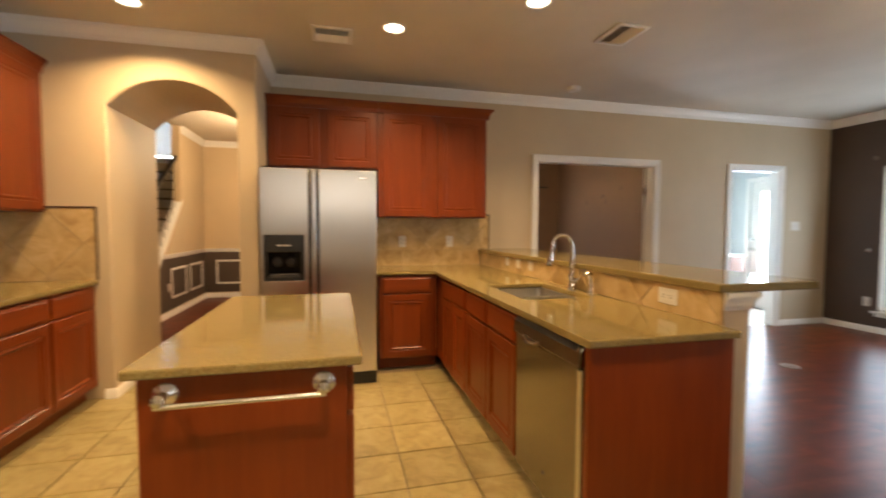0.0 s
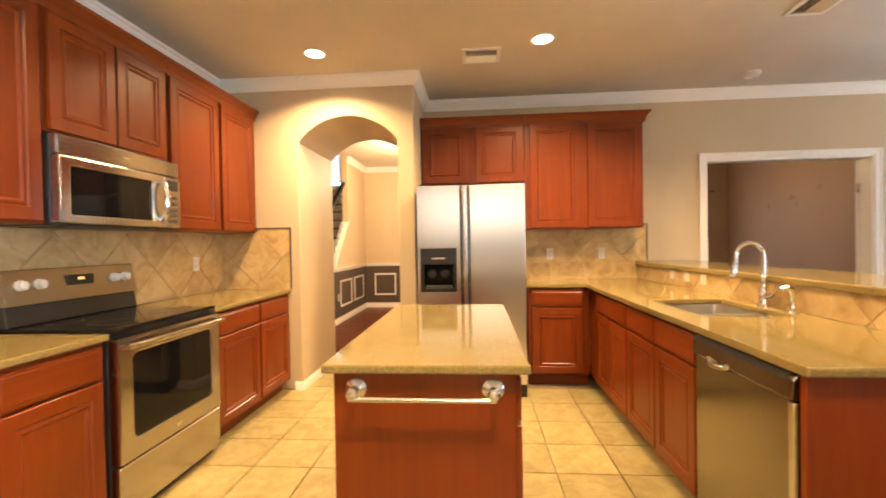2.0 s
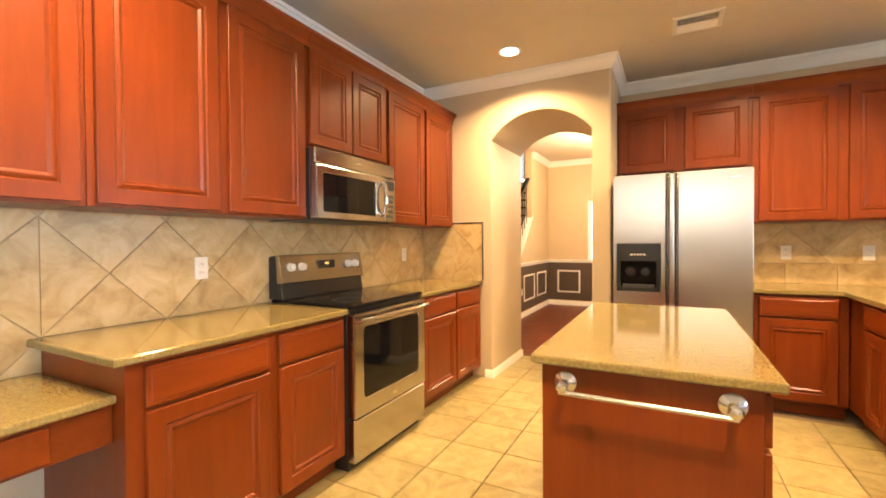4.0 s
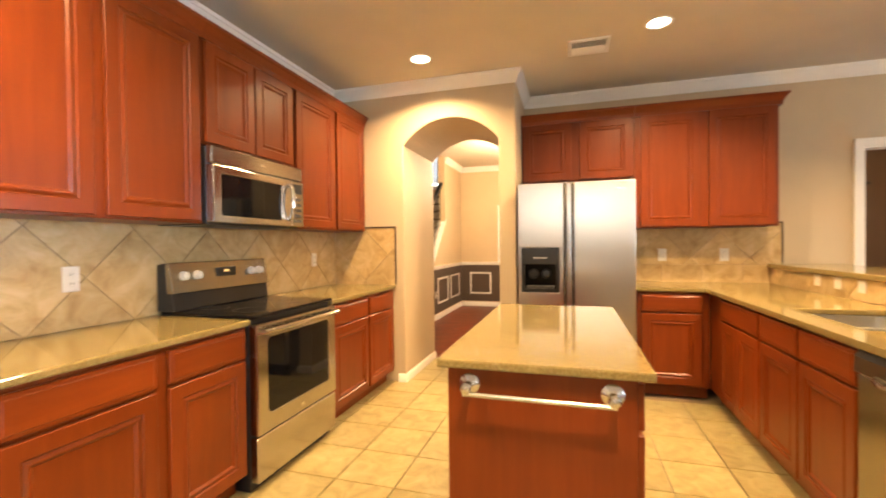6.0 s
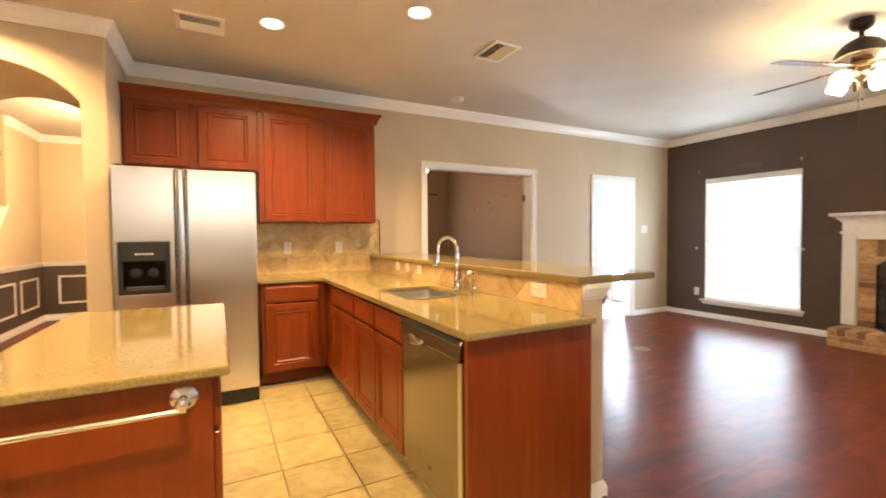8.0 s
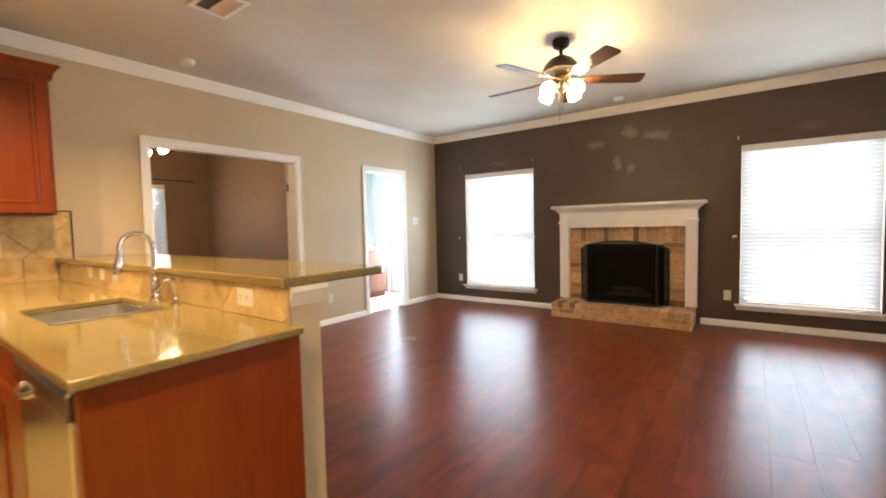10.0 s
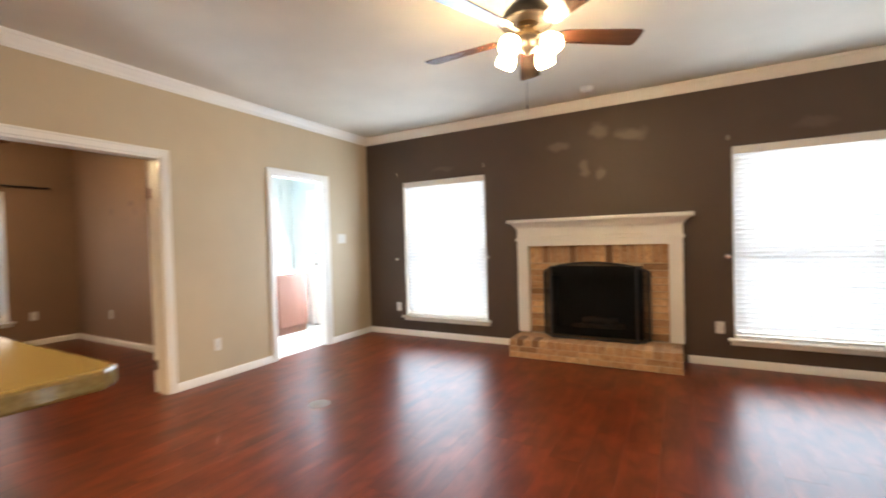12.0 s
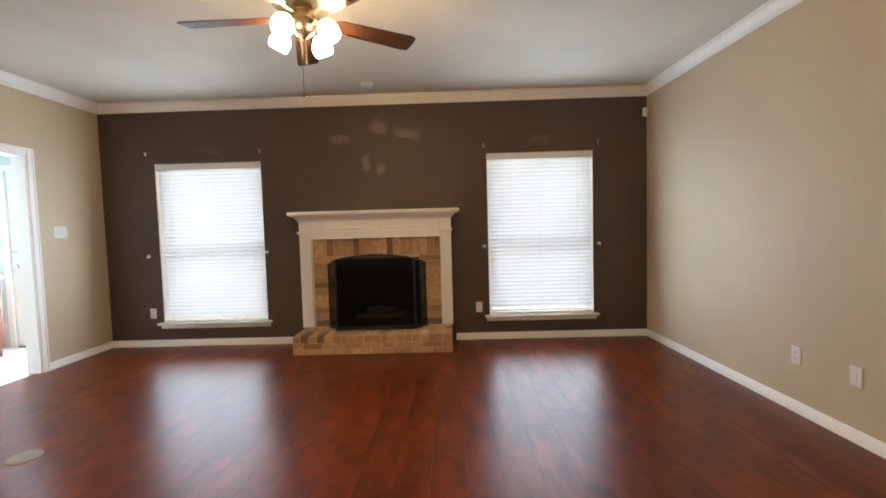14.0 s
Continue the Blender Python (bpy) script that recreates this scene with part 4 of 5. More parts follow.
def blind(w, h, name_label, tilt=-72):
    """Local: x along the window, -y towards the room, z from the bottom."""
    b = thing("window_blind", (0, 0, 0), 0, name_label, "blind")
    boxpart("head_rail", PLATE, b, (-w / 2 + 0.004, w / 2 - 0.004, -0.028, 0.028, h - 0.055, h - 0.003), bevel=0.004)
    boxpart("valance", PLATE, b, (-w / 2 + 0.002, w / 2 - 0.002, -0.036, -0.029, h - 0.075, h - 0.002), bevel=0.003)
    me = None
    pitch = 0.0435
    n = int((h - 0.13) / pitch)
    for k in range(n):
        z = h - 0.095 - k * pitch
        if z < 0.035:
            break
        if me is None:
            bm = bmesh.new()
            rows = []
            for j in range(5):
                u = j / 4 - 0.5
                y, zz = u * 0.05, 0.004 * (1 - 4 * u * u)
                rows.append([bm.verts.new((x, y, zz)) for x in (-w / 2 + 0.006, w / 2 - 0.006)] + [bm.verts.new((x, y, zz - 0.0025)) for x in (-w / 2 + 0.006, w / 2 - 0.006)])
            for a, c in zip(rows, rows[1:]):
                bm.faces.new((a[0], a[1], c[1], c[0]))
                bm.faces.new((a[2], c[2], c[3], a[3]))
                bm.faces.new((a[0], c[0], c[2], a[2]))
                bm.faces.new((a[1], a[3], c[3], c[1]))
            bm.faces.new((rows[0][0], rows[0][2], rows[0][3], rows[0][1]))
            bm.faces.new((rows[-1][0], rows[-1][1], rows[-1][3], rows[-1][2]))
            ob = part("slat", bm, SLAT, b)
            me = ob.data
        else:
            ob = new("slat", me)
            ob.parent = b
        ob.matrix_basis = pose(0, 0, z, tilt + 0.7 * math.sin(k * 2.3), 0, 0)
    boxpart("bottom_rail", PLATE, b, (-w / 2 + 0.005, w / 2 - 0.005, -0.024, 0.024, 0.008, 0.026), bevel=0.003)
    for x in (-w * 0.36, 0, w * 0.36):
        for y in (-0.03,):
            bm = bmesh.new()
            tube(bm, (x, y, 0.02), (x, y, h - 0.06), 0.0012, n=6)
            part("ladder_cord", bm, PLATE, b)
    return b


def window_unit(name, place, rz, w, h, label, sill=True, muntin=True):
    """Frame, sashes and glass at the outer side of the opening; origin at the opening's bottom middle on the room face."""
    u = thing(name, place, rz, label, "window", "", "structure")
    d0, d1 = 0.10, 0.16
    bm = bmesh.new()
    prism(bm, rect(-w / 2, w / 2, 0, h), [rect(-w / 2 + 0.05, w / 2 - 0.05, 0.05, h - 0.05)], d0, d1, lambda a, b, c: (a, c, b))
    part("window_frame", bm, WHITE, u)
    boxpart("meeting_rail", WHITE, u, (-w / 2 + 0.05, w / 2 - 0.05, d0 + 0.005, d1 - 0.005, h * 0.42, h * 0.42 + 0.045), bevel=0.002)
    for a, b in ((0.05, h * 0.42), (h * 0.42 + 0.045, h - 0.05)):
        bm = bmesh.new()
        box(bm, -w / 2 + 0.05, w / 2 - 0.05, d0 + 0.02, d0 + 0.025, a, b)
        p = part("pane", bm, GLASS, u)
        p.visible_shadow = False
    for side in (-1, 1):
        boxpart("reveal", WHITE, u, (side * w / 2 - side * 0.004, side * w / 2 + side * 0.0005, 0.0, d0, 0, h), bevel=0)
    if sill:
        boxpart("window_sill", WHITE, u, (-w / 2 - 0.05, w / 2 + 0.05, -0.06, d0, -0.022, 0.002), bevel=0.006)
        boxpart("apron", WHITE, u, (-w / 2 - 0.03, w / 2 + 0.03, -0.018, -0.001, -0.065, -0.022), bevel=0.004)
    return u


def backdrop(name, place, rz, w, h, strength):
    bm = bmesh.new()
    box(bm, -w / 2, w / 2, 0, 0.01, -h / 2, h / 2)
    ob = structure(name, bm, glow("overcast_daylight", (0.90, 0.95, 1.0), strength), "bright plain daylight beyond the window", "backdrop")
    ob.matrix_basis = pose(*place, 0, 0, rz)


for i, (a, b, c, d) in enumerate((WL, WR)):
    w, h, y = b - a, d - c, (a + b) / 2
    window_unit("window_%d" % (i + 1), (XF, y, c), -90, w, h, "white framed double-hung window with a painted sill")
    bl = blind(w - 0.01, h - 0.006, "closed white horizontal slat blind in the window")
    bl.matrix_basis = pose(XF + 0.034, y, c + 0.003, 0, 0, -90)
    backdrop("backdrop_%d" % (i + 1), (XF + 0.55, y, 1.2), -90, 2.2, 3.0, 9.0)

for y, z in ((4.219, 2.174), (2.937, 2.172), (0.45, 2.157), (-0.806, 2.167)):
    k = thing("curtain_hook", (XF, y, z), -90, "small bare curtain rod hook above the window", "hook", "curtain hooks")
    bm = bmesh.new()
    pipe(bm, [(0, 0, 0), (0, -0.02, 0.002), (0, -0.028, 0.012), (0, -0.026, 0.024)], 0.004, 8)
    box(bm, -0.008, 0.008, -0.004, 0, -0.02, 0.02, 0.001)
    part("bracket", bm, NICKEL, k, smooth=True)
for y, z in ((4.215, 1.03), (2.888, 1.045), (0.468, 1.045), (-0.79, 1.045)):
    k = thing("curtain_tieback", (XF, y, z), -90, "small metal curtain tieback knob beside the window", "tieback", "curtain tiebacks")
    bm = bmesh.new()
    tube(bm, (0, 0, 0), (0, -0.06, 0), 0.006, n=10)
    part("stem", bm, DARKMET, k, smooth=True)
    bm = bmesh.new()
    lathe(bm, [(0.0, 0), (0.02, 0.003), (0.024, 0.012), (0.014, 0.022), (0, 0.024)], 16, pose(0, -0.052, 0, 90, 0, 0))
    part("knob", bm, CHROME, k, smooth=True)

# ---- fireplace ----
FX = XF
fire = thing("fireplace_mantel", (FX, 1.665, 0), -90, "white painted wooden mantel round a brick fireplace", "mantel")
# local: x along -y of the room (right when facing it), -y towards the room
bm = bmesh.new()
sweep(bm, [(0, 1.375), (0.01, 1.375), (0.02, 1.395), (0.045, 1.42), (0.06, 1.432), (0.075, 1.436), (0, 1.436)], [(0.835, -0.005), (0.835, -0.105), (-0.835, -0.105), (-0.835, -0.005)])
part("bed_moulding", bm, WHITE, fire, smooth=True)
boxpart("shelf", WHITE, fire, (-0.93, 0.93, -0.195, -0.001, 1.437, 1.478), bevel=0.008)
boxpart("frieze", WHITE, fire, (-0.72, 0.72, -0.095, -0.001, 1.175, 1.376), bevel=0.003)
for a, b in ((-0.56, -0.09), (0.09, 0.56)):
    for z in (1.245, 1.285):
        boxpart("frieze_bead", WHITE, fire, (a, b, -0.113, -0.094, z, z + 0.014), bevel=0.004)
boxpart("frieze_block", WHITE, fire, (-0.03, 0.03, -0.111, -0.094, 1.25, 1.29), bevel=0.003)
for s in (-1, 1):
    lo, hi = sorted((s * 0.835, s * 0.71))
    boxpart("pilaster", WHITE, fire, (lo, hi, -0.103, -0.001, 0.2, 1.24), bevel=0.004)
    boxpart("capital", WHITE, fire, (lo - 0.014, hi + 0.014, -0.124, -0.001, 1.235, 1.266), bevel=0.004)
    boxpart("pilaster_head", WHITE, fire, (lo, hi, -0.104, -0.001, 1.262, 1.376), bevel=0.003)

surround = thing("fireplace_brickwork", (FX, 1.665, 0), -90, "tan and brown brick fireplace surround and raised hearth", "fireplace")
OW, OZ = 0.47, 0.93  # half width and top of the firebox opening
front_plate("mortar_face", [(-0.712, 0.195), (-OW, 0.195), (-OW, OZ), (OW, OZ), (OW, 0.195), (0.712, 0.195), (0.712, 1.178), (-0.712, 1.178)], [], -0.028, -0.002, MORTAR, surround)
boxpart("hearth_core", MORTAR, surround, (-0.818, 0.818, -0.474, -0.002, 0, 0.186), bevel=0)
brick_meshes = {}


def brick(x0, x1, y0, y1, z0, z1):
    key = tuple(round(v, 3) for v in (x1 - x0, y1 - y0, z1 - z0))
    if key not in brick_meshes:
        bm_ = bmesh.new()
        box(bm_, -key[0] / 2, key[0] / 2, -key[1] / 2, key[1] / 2, -key[2] / 2, key[2] / 2, 0.004)
        me_ = bpy.data.meshes.new("brick")
        bm_.to_mesh(me_)
        bm_.free()
        me_.materials.append(BRICK)
        brick_meshes[key] = me_
    ob = new("brick", brick_meshes[key])
    ob.parent = surround
    ob.location = ((x0 + x1) / 2, (y0 + y1) / 2, (z0 + z1) / 2)
    return ob


J = 0.009
rng = random.Random(4)
n = 19  # soldier course over the opening
for k in range(n):
    a = -0.71 + 1.42 * k / n
    brick(a + J / 2, a + 1.42 / n - J / 2, -0.037, -0.01, 0.985, 1.174)
for k in range(11):  # side stretchers
    z = 0.20 + k * 0.0712
    for s in (-1, 1):
        lo, hi = sorted((s * 0.708, s * (OW + 0.004)))
        brick(lo, hi, -0.037 + 0.003 * rng.random(), -0.01, z, z + 0.0712 - J)
n = 20  # hearth: rowlock cap above a stretcher course
for k in range(n):
    a = -0.822 + 1.644 * k / n
    for y0, y1 in ((-0.48, -0.29), (-0.281, -0.115)):
        brick(a + J / 2, a + 1.644 / n - J / 2, y0, y1, 0.122, 0.194 + 0.003 * (k % 3 == 1))
for row, z in ((0, 0.004), (1, 0.063)):
    m_ = 8
    for k in range(m_):
        a = -0.82 + 1.64 * k / m_
        sh = 0.10 if row else 0.0
        lo, hi = max(-0.82, a - sh), min(0.82, a + 1.64 / m_ - sh)
        brick(lo + J / 2, hi - J / 2, -0.478, -0.38, z, z + 0.052)
    if row:
        brick(0.72 + J / 2, 0.82, -0.478, -0.38, z, z + 0.052)
    for s in (-0.82, 0.82):
        for y0, y1 in ((-0.37, -0.2), (-0.19, -0.02)):
            lo, hi = sorted((s, s * 0.94))
            brick(lo, hi, y0, y1, z, z + 0.052)

box_ = thing("firebox", (FX, 1.665, 0), -90, "black metal gas firebox with a log set", "firebox")
FBX = plain("sooty_black_steel", (0.007, 0.006, 0.006), 0.85)
for dims in ((-OW, OW, 0.30, 0.32, 0.2, OZ), (-OW - 0.02, -OW, -0.03, 0.32, 0.2, OZ), (OW, OW + 0.02, -0.03, 0.32, 0.2, OZ), (-OW, OW, -0.03, 0.32, OZ, OZ + 0.02), (-OW, OW, -0.028, 0.32, 0.187, 0.205), (-OW, OW, -0.035, -0.02, 0.205, 0.275), (-OW, OW, -0.035, -0.02, OZ - 0.09, OZ)):
    boxpart("panel", FBX, box_, dims, bevel=0)
LOG = stone_tile("ceramic_log", (0.10, 0.05, 0.03), (0.22, 0.12, 0.07), (0.36, 0.24, 0.16), 0.9, 14)
for k, (x, y, z, a) in enumerate(((-0.08, 0.12, 0.25, 8), (0.08, 0.19, 0.27, -12), (0.02, 0.13, 0.33, 25))):
    bm = bmesh.new()
    c_, s_ = math.cos(radians(a)), math.sin(radians(a))
    pipe(bm, [(x - 0.2 * c_, y - 0.2 * s_ * 0.4, z), (x - 0.07 * c_, y, z + 0.012), (x + 0.08 * c_, y + 0.01, z - 0.004), (x + 0.2 * c_, y + 0.2 * s_ * 0.4, z + 0.006)], [0.035, 0.042, 0.038, 0.03], 10)
    part("log", bm, LOG, box_, "ceramic fire log", True)

screen = thing("fire_screen", (FX, 1.645, 0.196), -90, "black arched three-panel fire screen standing on the hearth", "fire screen")


def mesh_cloth():
    m, nt, b = material("black_screen_mesh")
    b.inputs["Base Color"].default_value = (0.005, 0.005, 0.005, 1)
    b.inputs["Roughness"].default_value = 0.7
    b.inputs["Specular IOR Level"].default_value = 0.1
    tr = nt.nodes.new("ShaderNodeBsdfTransparent")
    mx = nt.nodes.new("ShaderNodeMixShader")
    mx.inputs[0].default_value = 0.22
    nt.links.new(b.outputs[0], mx.inputs[1])
    nt.links.new(tr.outputs[0], mx.inputs[2])
    nt.links.new(mx.outputs[0], nt.nodes["Material Output"].inputs["Surface"])
    return m


MESHM = mesh_cloth()


def screen_panel(hinge, angle, w, h0, h1, rise, name):
    """A framed mesh panel from its hinge side; arch rise in the middle."""
    pts = [(w * k / 10, h0 + (h1 - h0) * k / 10 + rise * math.sin(math.pi * k / 10)) for k in range(11)]
    m = Matrix.Translation(hinge) @ Matrix.Rotation(radians(angle), 4, "Z")
    bm = bmesh.new()
    loop = [(0, 0, 0.01)] + [(0, 0, h0)] + [(x, 0, z) for x, z in pts[1:]] + [(w, 0, 0.01)]
    pipe(bm, loop + [(0, 0, 0.012)], 0.0105, 8)
    bm.transform(m)
    fr = part(name, bm, BLACK, screen, smooth=True)
    bm = bmesh.new()
    lo = [bm.verts.new(m @ Vector((x, 0, 0.012))) for x, z in pts]
    hi = [bm.verts.new(m @ Vector((x, 0, z))) for x, z in pts]
    for k in range(10):
        bm.faces.new((lo[k], lo[k + 1], hi[k + 1], hi[k]))
    part("mesh", bm, MESHM, fr, "fine black metal mesh")


screen_panel((-0.43, -0.26, 0), 0, 0.84, 0.76, 0.76, 0.045, "centre_panel")
screen_panel((0.41, -0.26, 0), 50, 0.17, 0.76, 0.70, 0.0, "side_panel")
screen_panel((-0.43, -0.26, 0), 130, 0.17, 0.76, 0.70, 0.0, "side_panel")

# ---- ceiling fans ----


def blade_mesh(mat, length=0.475, r0=0.19):
    bm = bmesh.new()
    prof = [(r0, -0.048), (r0 + 0.03, -0.055), (r0 + length - 0.03, -0.07), (r0 + length - 0.005, -0.06), (r0 + length, -0.03), (r0 + length, 0.03), (r0 + length - 0.005, 0.06), (r0 + length - 0.03, 0.07), (r0 + 0.03, 0.055), (r0, 0.048)]
    prism(bm, prof, [], -0.003, 0.003, lambda u, v, w: (u, v, w))
    return bm


BRASSY = plain("antique_brass", (0.20, 0.135, 0.07), 0.35, 0.9)
BLADE = wood("dark_walnut_blade", (0.03, 0.012, 0.007), (0.06, 0.024, 0.014), (0.10, 0.045, 0.026), "x", 0.25, 0.4)


def ceiling_fan(place, zb, turn, arms, label, lit, shade_turn):
    f_ = thing("ceiling_fan", (place[0], place[1], CH), 0, label, "ceiling fan")
    dz = zb - CH
    bm = bmesh.new()
    lathe(bm, [(0.068, -0.001), (0.070, -0.03), (0.062, -0.055), (0.035, -0.075), (0.0, -0.075)], 28)
    part("canopy", bm, BRONZE, f_, smooth=True)
    bm = bmesh.new()
    tube(bm, (0, 0, -0.06), (0, 0, dz + 0.18), 0.016)
    part("downrod", bm, BRONZE, f_, smooth=True)
    bm = bmesh.new()
    lathe(bm, [(0.0, dz + 0.20), (0.03, dz + 0.20), (0.05, dz + 0.19), (0.095, dz + 0.165), (0.13, dz + 0.125), (0.15, dz + 0.085), (0.155, dz + 0.068), (0.148, dz + 0.062), (0.11, dz + 0.07), (0.07, dz + 0.066), (0.0, dz + 0.066)], 36)
    part("motor", bm, BRONZE, f_, "dark bronze bell-shaped motor housing", True)
    bm = bmesh.new()
    lathe(bm, [(0.0, dz + 0.068), (0.056, dz + 0.068), (0.056, dz + 0.045), (0.061, dz + 0.04), (0.061, dz + 0.034), (0.054, dz + 0.03), (0.052, dz + 0.012), (0.07, dz + 0.008), (0.07, dz - 0.012), (0.0, dz - 0.012)], 32)
    part("hub", bm, BRASSY, f_, "antique brass hub", True)
    bm = bmesh.new()
    lathe(bm, [(0.0, dz - 0.011), (0.058, dz - 0.011), (0.062, dz - 0.03), (0.058, dz - 0.065), (0.045, dz - 0.08), (0.03, dz - 0.092), (0.012, dz - 0.108), (0.0, dz - 0.11)], 28)
    part("light_kit", bm, BRONZE, f_, smooth=True)
    me = None
    for k in range(5):
        a = turn + 72 * k
        m = pose(0, 0, dz, 0, 0, a) @ pose(0, 0, 0, -12, 0, 0)
        if me is None:
            ob = part("blade", blade_mesh(BLADE), BLADE, f_, "dark walnut blade")
            me = ob.data
        else:
            ob = new("blade", me)
            ob.parent = f_
        ob.matrix_basis = m
        bm = bmesh.new()
        prism(bm, [(0.07, -0.018), (0.15, -0.012), (0.20, -0.04), (0.25, -0.03), (0.26, 0.0), (0.25, 0.03), (0.20, 0.04), (0.15, 0.012), (0.07, 0.018)], [], 0.0035, 0.009, lambda u, v, w: (u, v, w))
        iron = part("blade_iron", bm, BRONZE, f_)
        iron.matrix_basis = m
    for k in range(arms):
        a = radians(shade_turn + 360 * k / arms)
        c_, s_ = math.cos(a), math.sin(a)
        bm = bmesh.new()
        pipe(bm, [(0.04 * c_, 0.04 * s_, dz - 0.045), (0.09 * c_, 0.09 * s_, dz - 0.028), (0.125 * c_, 0.125 * s_, dz - 0.045)], 0.009, 8)
        arm = part("lamp_arm", bm, BRONZE, f_, smooth=True)
        m = Matrix.Translation((0.125 * c_, 0.125 * s_, dz - 0.045)) @ pose(0, 0, 0, 0, 0, math.degrees(a)) @ pose(0, 0, 0, 0, 146, 0)
        bm = bmesh.new()
        lathe(bm, [(0.02, 0.0), (0.027, 0.008), (0.043, 0.026), (0.053, 0.05), (0.055, 0.07), (0.050, 0.09), (0.047, 0.10), (0.044, 0.099), (0.042, 0.085), (0.0, 0.078)], 24, m)
        part("shade", bm, BULB, f_, "lit frosted glass bell shade", True)
    for px, ln in ((0.03, 0.11), (-0.035, 0.30)):
        bm = bmesh.new()
        tube(bm, (px, 0.0, dz - 0.10), (px, 0.0, dz - 0.10 - ln), 0.0014, n=6)
        ch = part("pull_chain", bm, BRONZE, f_)
        bm = bmesh.new()
        lathe(bm, [(0, 0), (0.005, 0.004), (0.006, 0.014), (0.002, 0.024), (0, 0.025)], 10, Matrix.Translation((px, 0, dz - 0.125 - ln)))
        part("pull_knob", bm, BRONZE, ch, smooth=True)
    return f_


ceiling_fan((4.346, 1.595), 2.418, 16, 4, "dark bronze ceiling fan with walnut blades and four lit shades", 5.0, 70)

# floor register
reg = thing("floor_register", (4.40, 3.37, 0), 15, "pale round floor outlet cover set in the laminate", "floor outlet")
bm = bmesh.new()
lathe(bm, [(0.085, 0.0), (0.085, 0.004), (0.075, 0.007), (0.0, 0.007)], 28)
part("cover", bm, plain("grey_cover", (0.30, 0.27, 0.25), 0.5, 0.2), reg, smooth=True)
bm = bmesh.new()
lathe(bm, [(0.03, 0.0071), (0.03, 0.009), (0.0, 0.009)], 20)
part("lid", bm, plain("grey_lid", (0.26, 0.235, 0.22), 0.5), reg, smooth=True)

# ---- study beyond the wide opening ----
SX0, SX1, SY1 = 1.92, 4.79, 8.52
wall_y("wall_study_north", SX0, SX1 + 0.12, SY1, 0.14, [rect(3.06, 4.05, 0.36, 2.06)], STUDY, "taupe study wall with a window")
wall_x("wall_study_east", YB + 0.12, SY1, SX1, 0.12, [], SCUFFED, "taupe study wall with scuff marks")
wall_x("wall_study_west", YB + 0.12, 8.95, SX0 - 0.12, 0.12, [], STUDY, "taupe study wall")
bm = bmesh.new()
box(bm, SX0, SX1, YB + 0.121, SY1, CH, CH + 0.08)
structure("ceiling_study", bm, CEIL, "tan study ceiling", "ceiling")
bm = bmesh.new()
sweep(bm, BASE, [(SX1, YB + 0.125), (SX1, SY1), (SX0, SY1), (SX0, YB + 0.125)])
structure("baseboard_8", bm, WHITE, "white study baseboard", "baseboard")
window_unit("window_3", (3.555, SY1, 0.36), 0, 0.99, 1.70, "white framed study window")
bl = blind(0.98, 1.69, "half-closed white horizontal slat blind in the study window", -48)
bl.matrix_basis = pose(3.555, SY1 + 0.036, 0.363, 0, 0, 0)
backdrop("backdrop_3", (3.6, SY1 + 7.0, 3.0), 0, 18.0, 9.0, 7.5)
bm = bmesh.new()
box(bm, -3.0, 10.0, SY1 + 0.2, SY1 + 7.0, -0.3, -0.15)
structure("ground", bm, paint("lawn", (0.07, 0.10, 0.035), 0.9, 0.4, 0.3), "plain green lawn outside the study", "ground")
FENCEW = wood("weathered_fence_wood", (0.16, 0.10, 0.06), (0.24, 0.15, 0.09), (0.32, 0.21, 0.13), "z", 0.8, 0.0)
fence = thing("garden_fence", (3.6, SY1 + 3.0, -0.15), 0, "brown weathered wooden board fence in the garden", "fence")
for z in (0.35, 1.55):
    boxpart("rail", FENCEW, fence, (-3.0, 3.6, 0.021, 0.06, z, z + 0.09), bevel=0.003)
for k in range(44):
    boxpart("board", FENCEW, fence, (-3.0 + k * 0.15, -2.858 + k * 0.15, 0.0, 0.02, 0.02, 1.93), bevel=0.003)
rod = thing("curtain_rod", (3.52, SY1, 2.135), 0, "black metal curtain rod above the study window", "curtain rod")
bm = bmesh.new()
tube(bm, (-0.72, -0.07, 0), (0.96, -0.07, 0), 0.011)
part("rod", bm, BLACK, rod, smooth=True)
for s in (-0.72, 0.96):
    bm = bmesh.new()
    lathe(bm, [(0.0, -0.02), (0.02, -0.012), (0.026, 0.0), (0.02, 0.012), (0.0, 0.02)], 14, Matrix.Translation((s, -0.07, 0)))
    part("finial", bm, BLACK, rod, smooth=True)
for s in (-0.62, 0.86):
    boxpart("bracket", BLACK, rod, (s - 0.008, s + 0.008, -0.075, 0, -0.012, 0.012), bevel=0.002)
ceiling_fan((3.13, 6.55), 2.40, 40, 3, "dark ceiling fan with three lit shades in the study", 5.0, 80)
plate((4.30, SY1, 0.40), 0, "outlet", "white outlet low on the taupe wall")
plate((SX1, 7.55, 0.40), -90, "outlet", "white outlet low on the taupe wall")
plate((SX1, 6.45, 0.40), -90, "outlet", "white outlet low on the taupe wall")
fd = thing("french_door", (OP[1] - 0.012, YB + 0.13, 0), 38, "white panelled door folded open against the study wall", "door")
boxpart("leaf", WHITE, fd, (0.0, 0.74, 0.002, 0.037, 0.01, 2.03), bevel=0.003)
for z in (0.25, 1.75):
    boxpart("hinge", NICKEL, fd, (-0.008, 0.004, -0.004, 0.03, z - 0.045, z + 0.045), bevel=0.001)

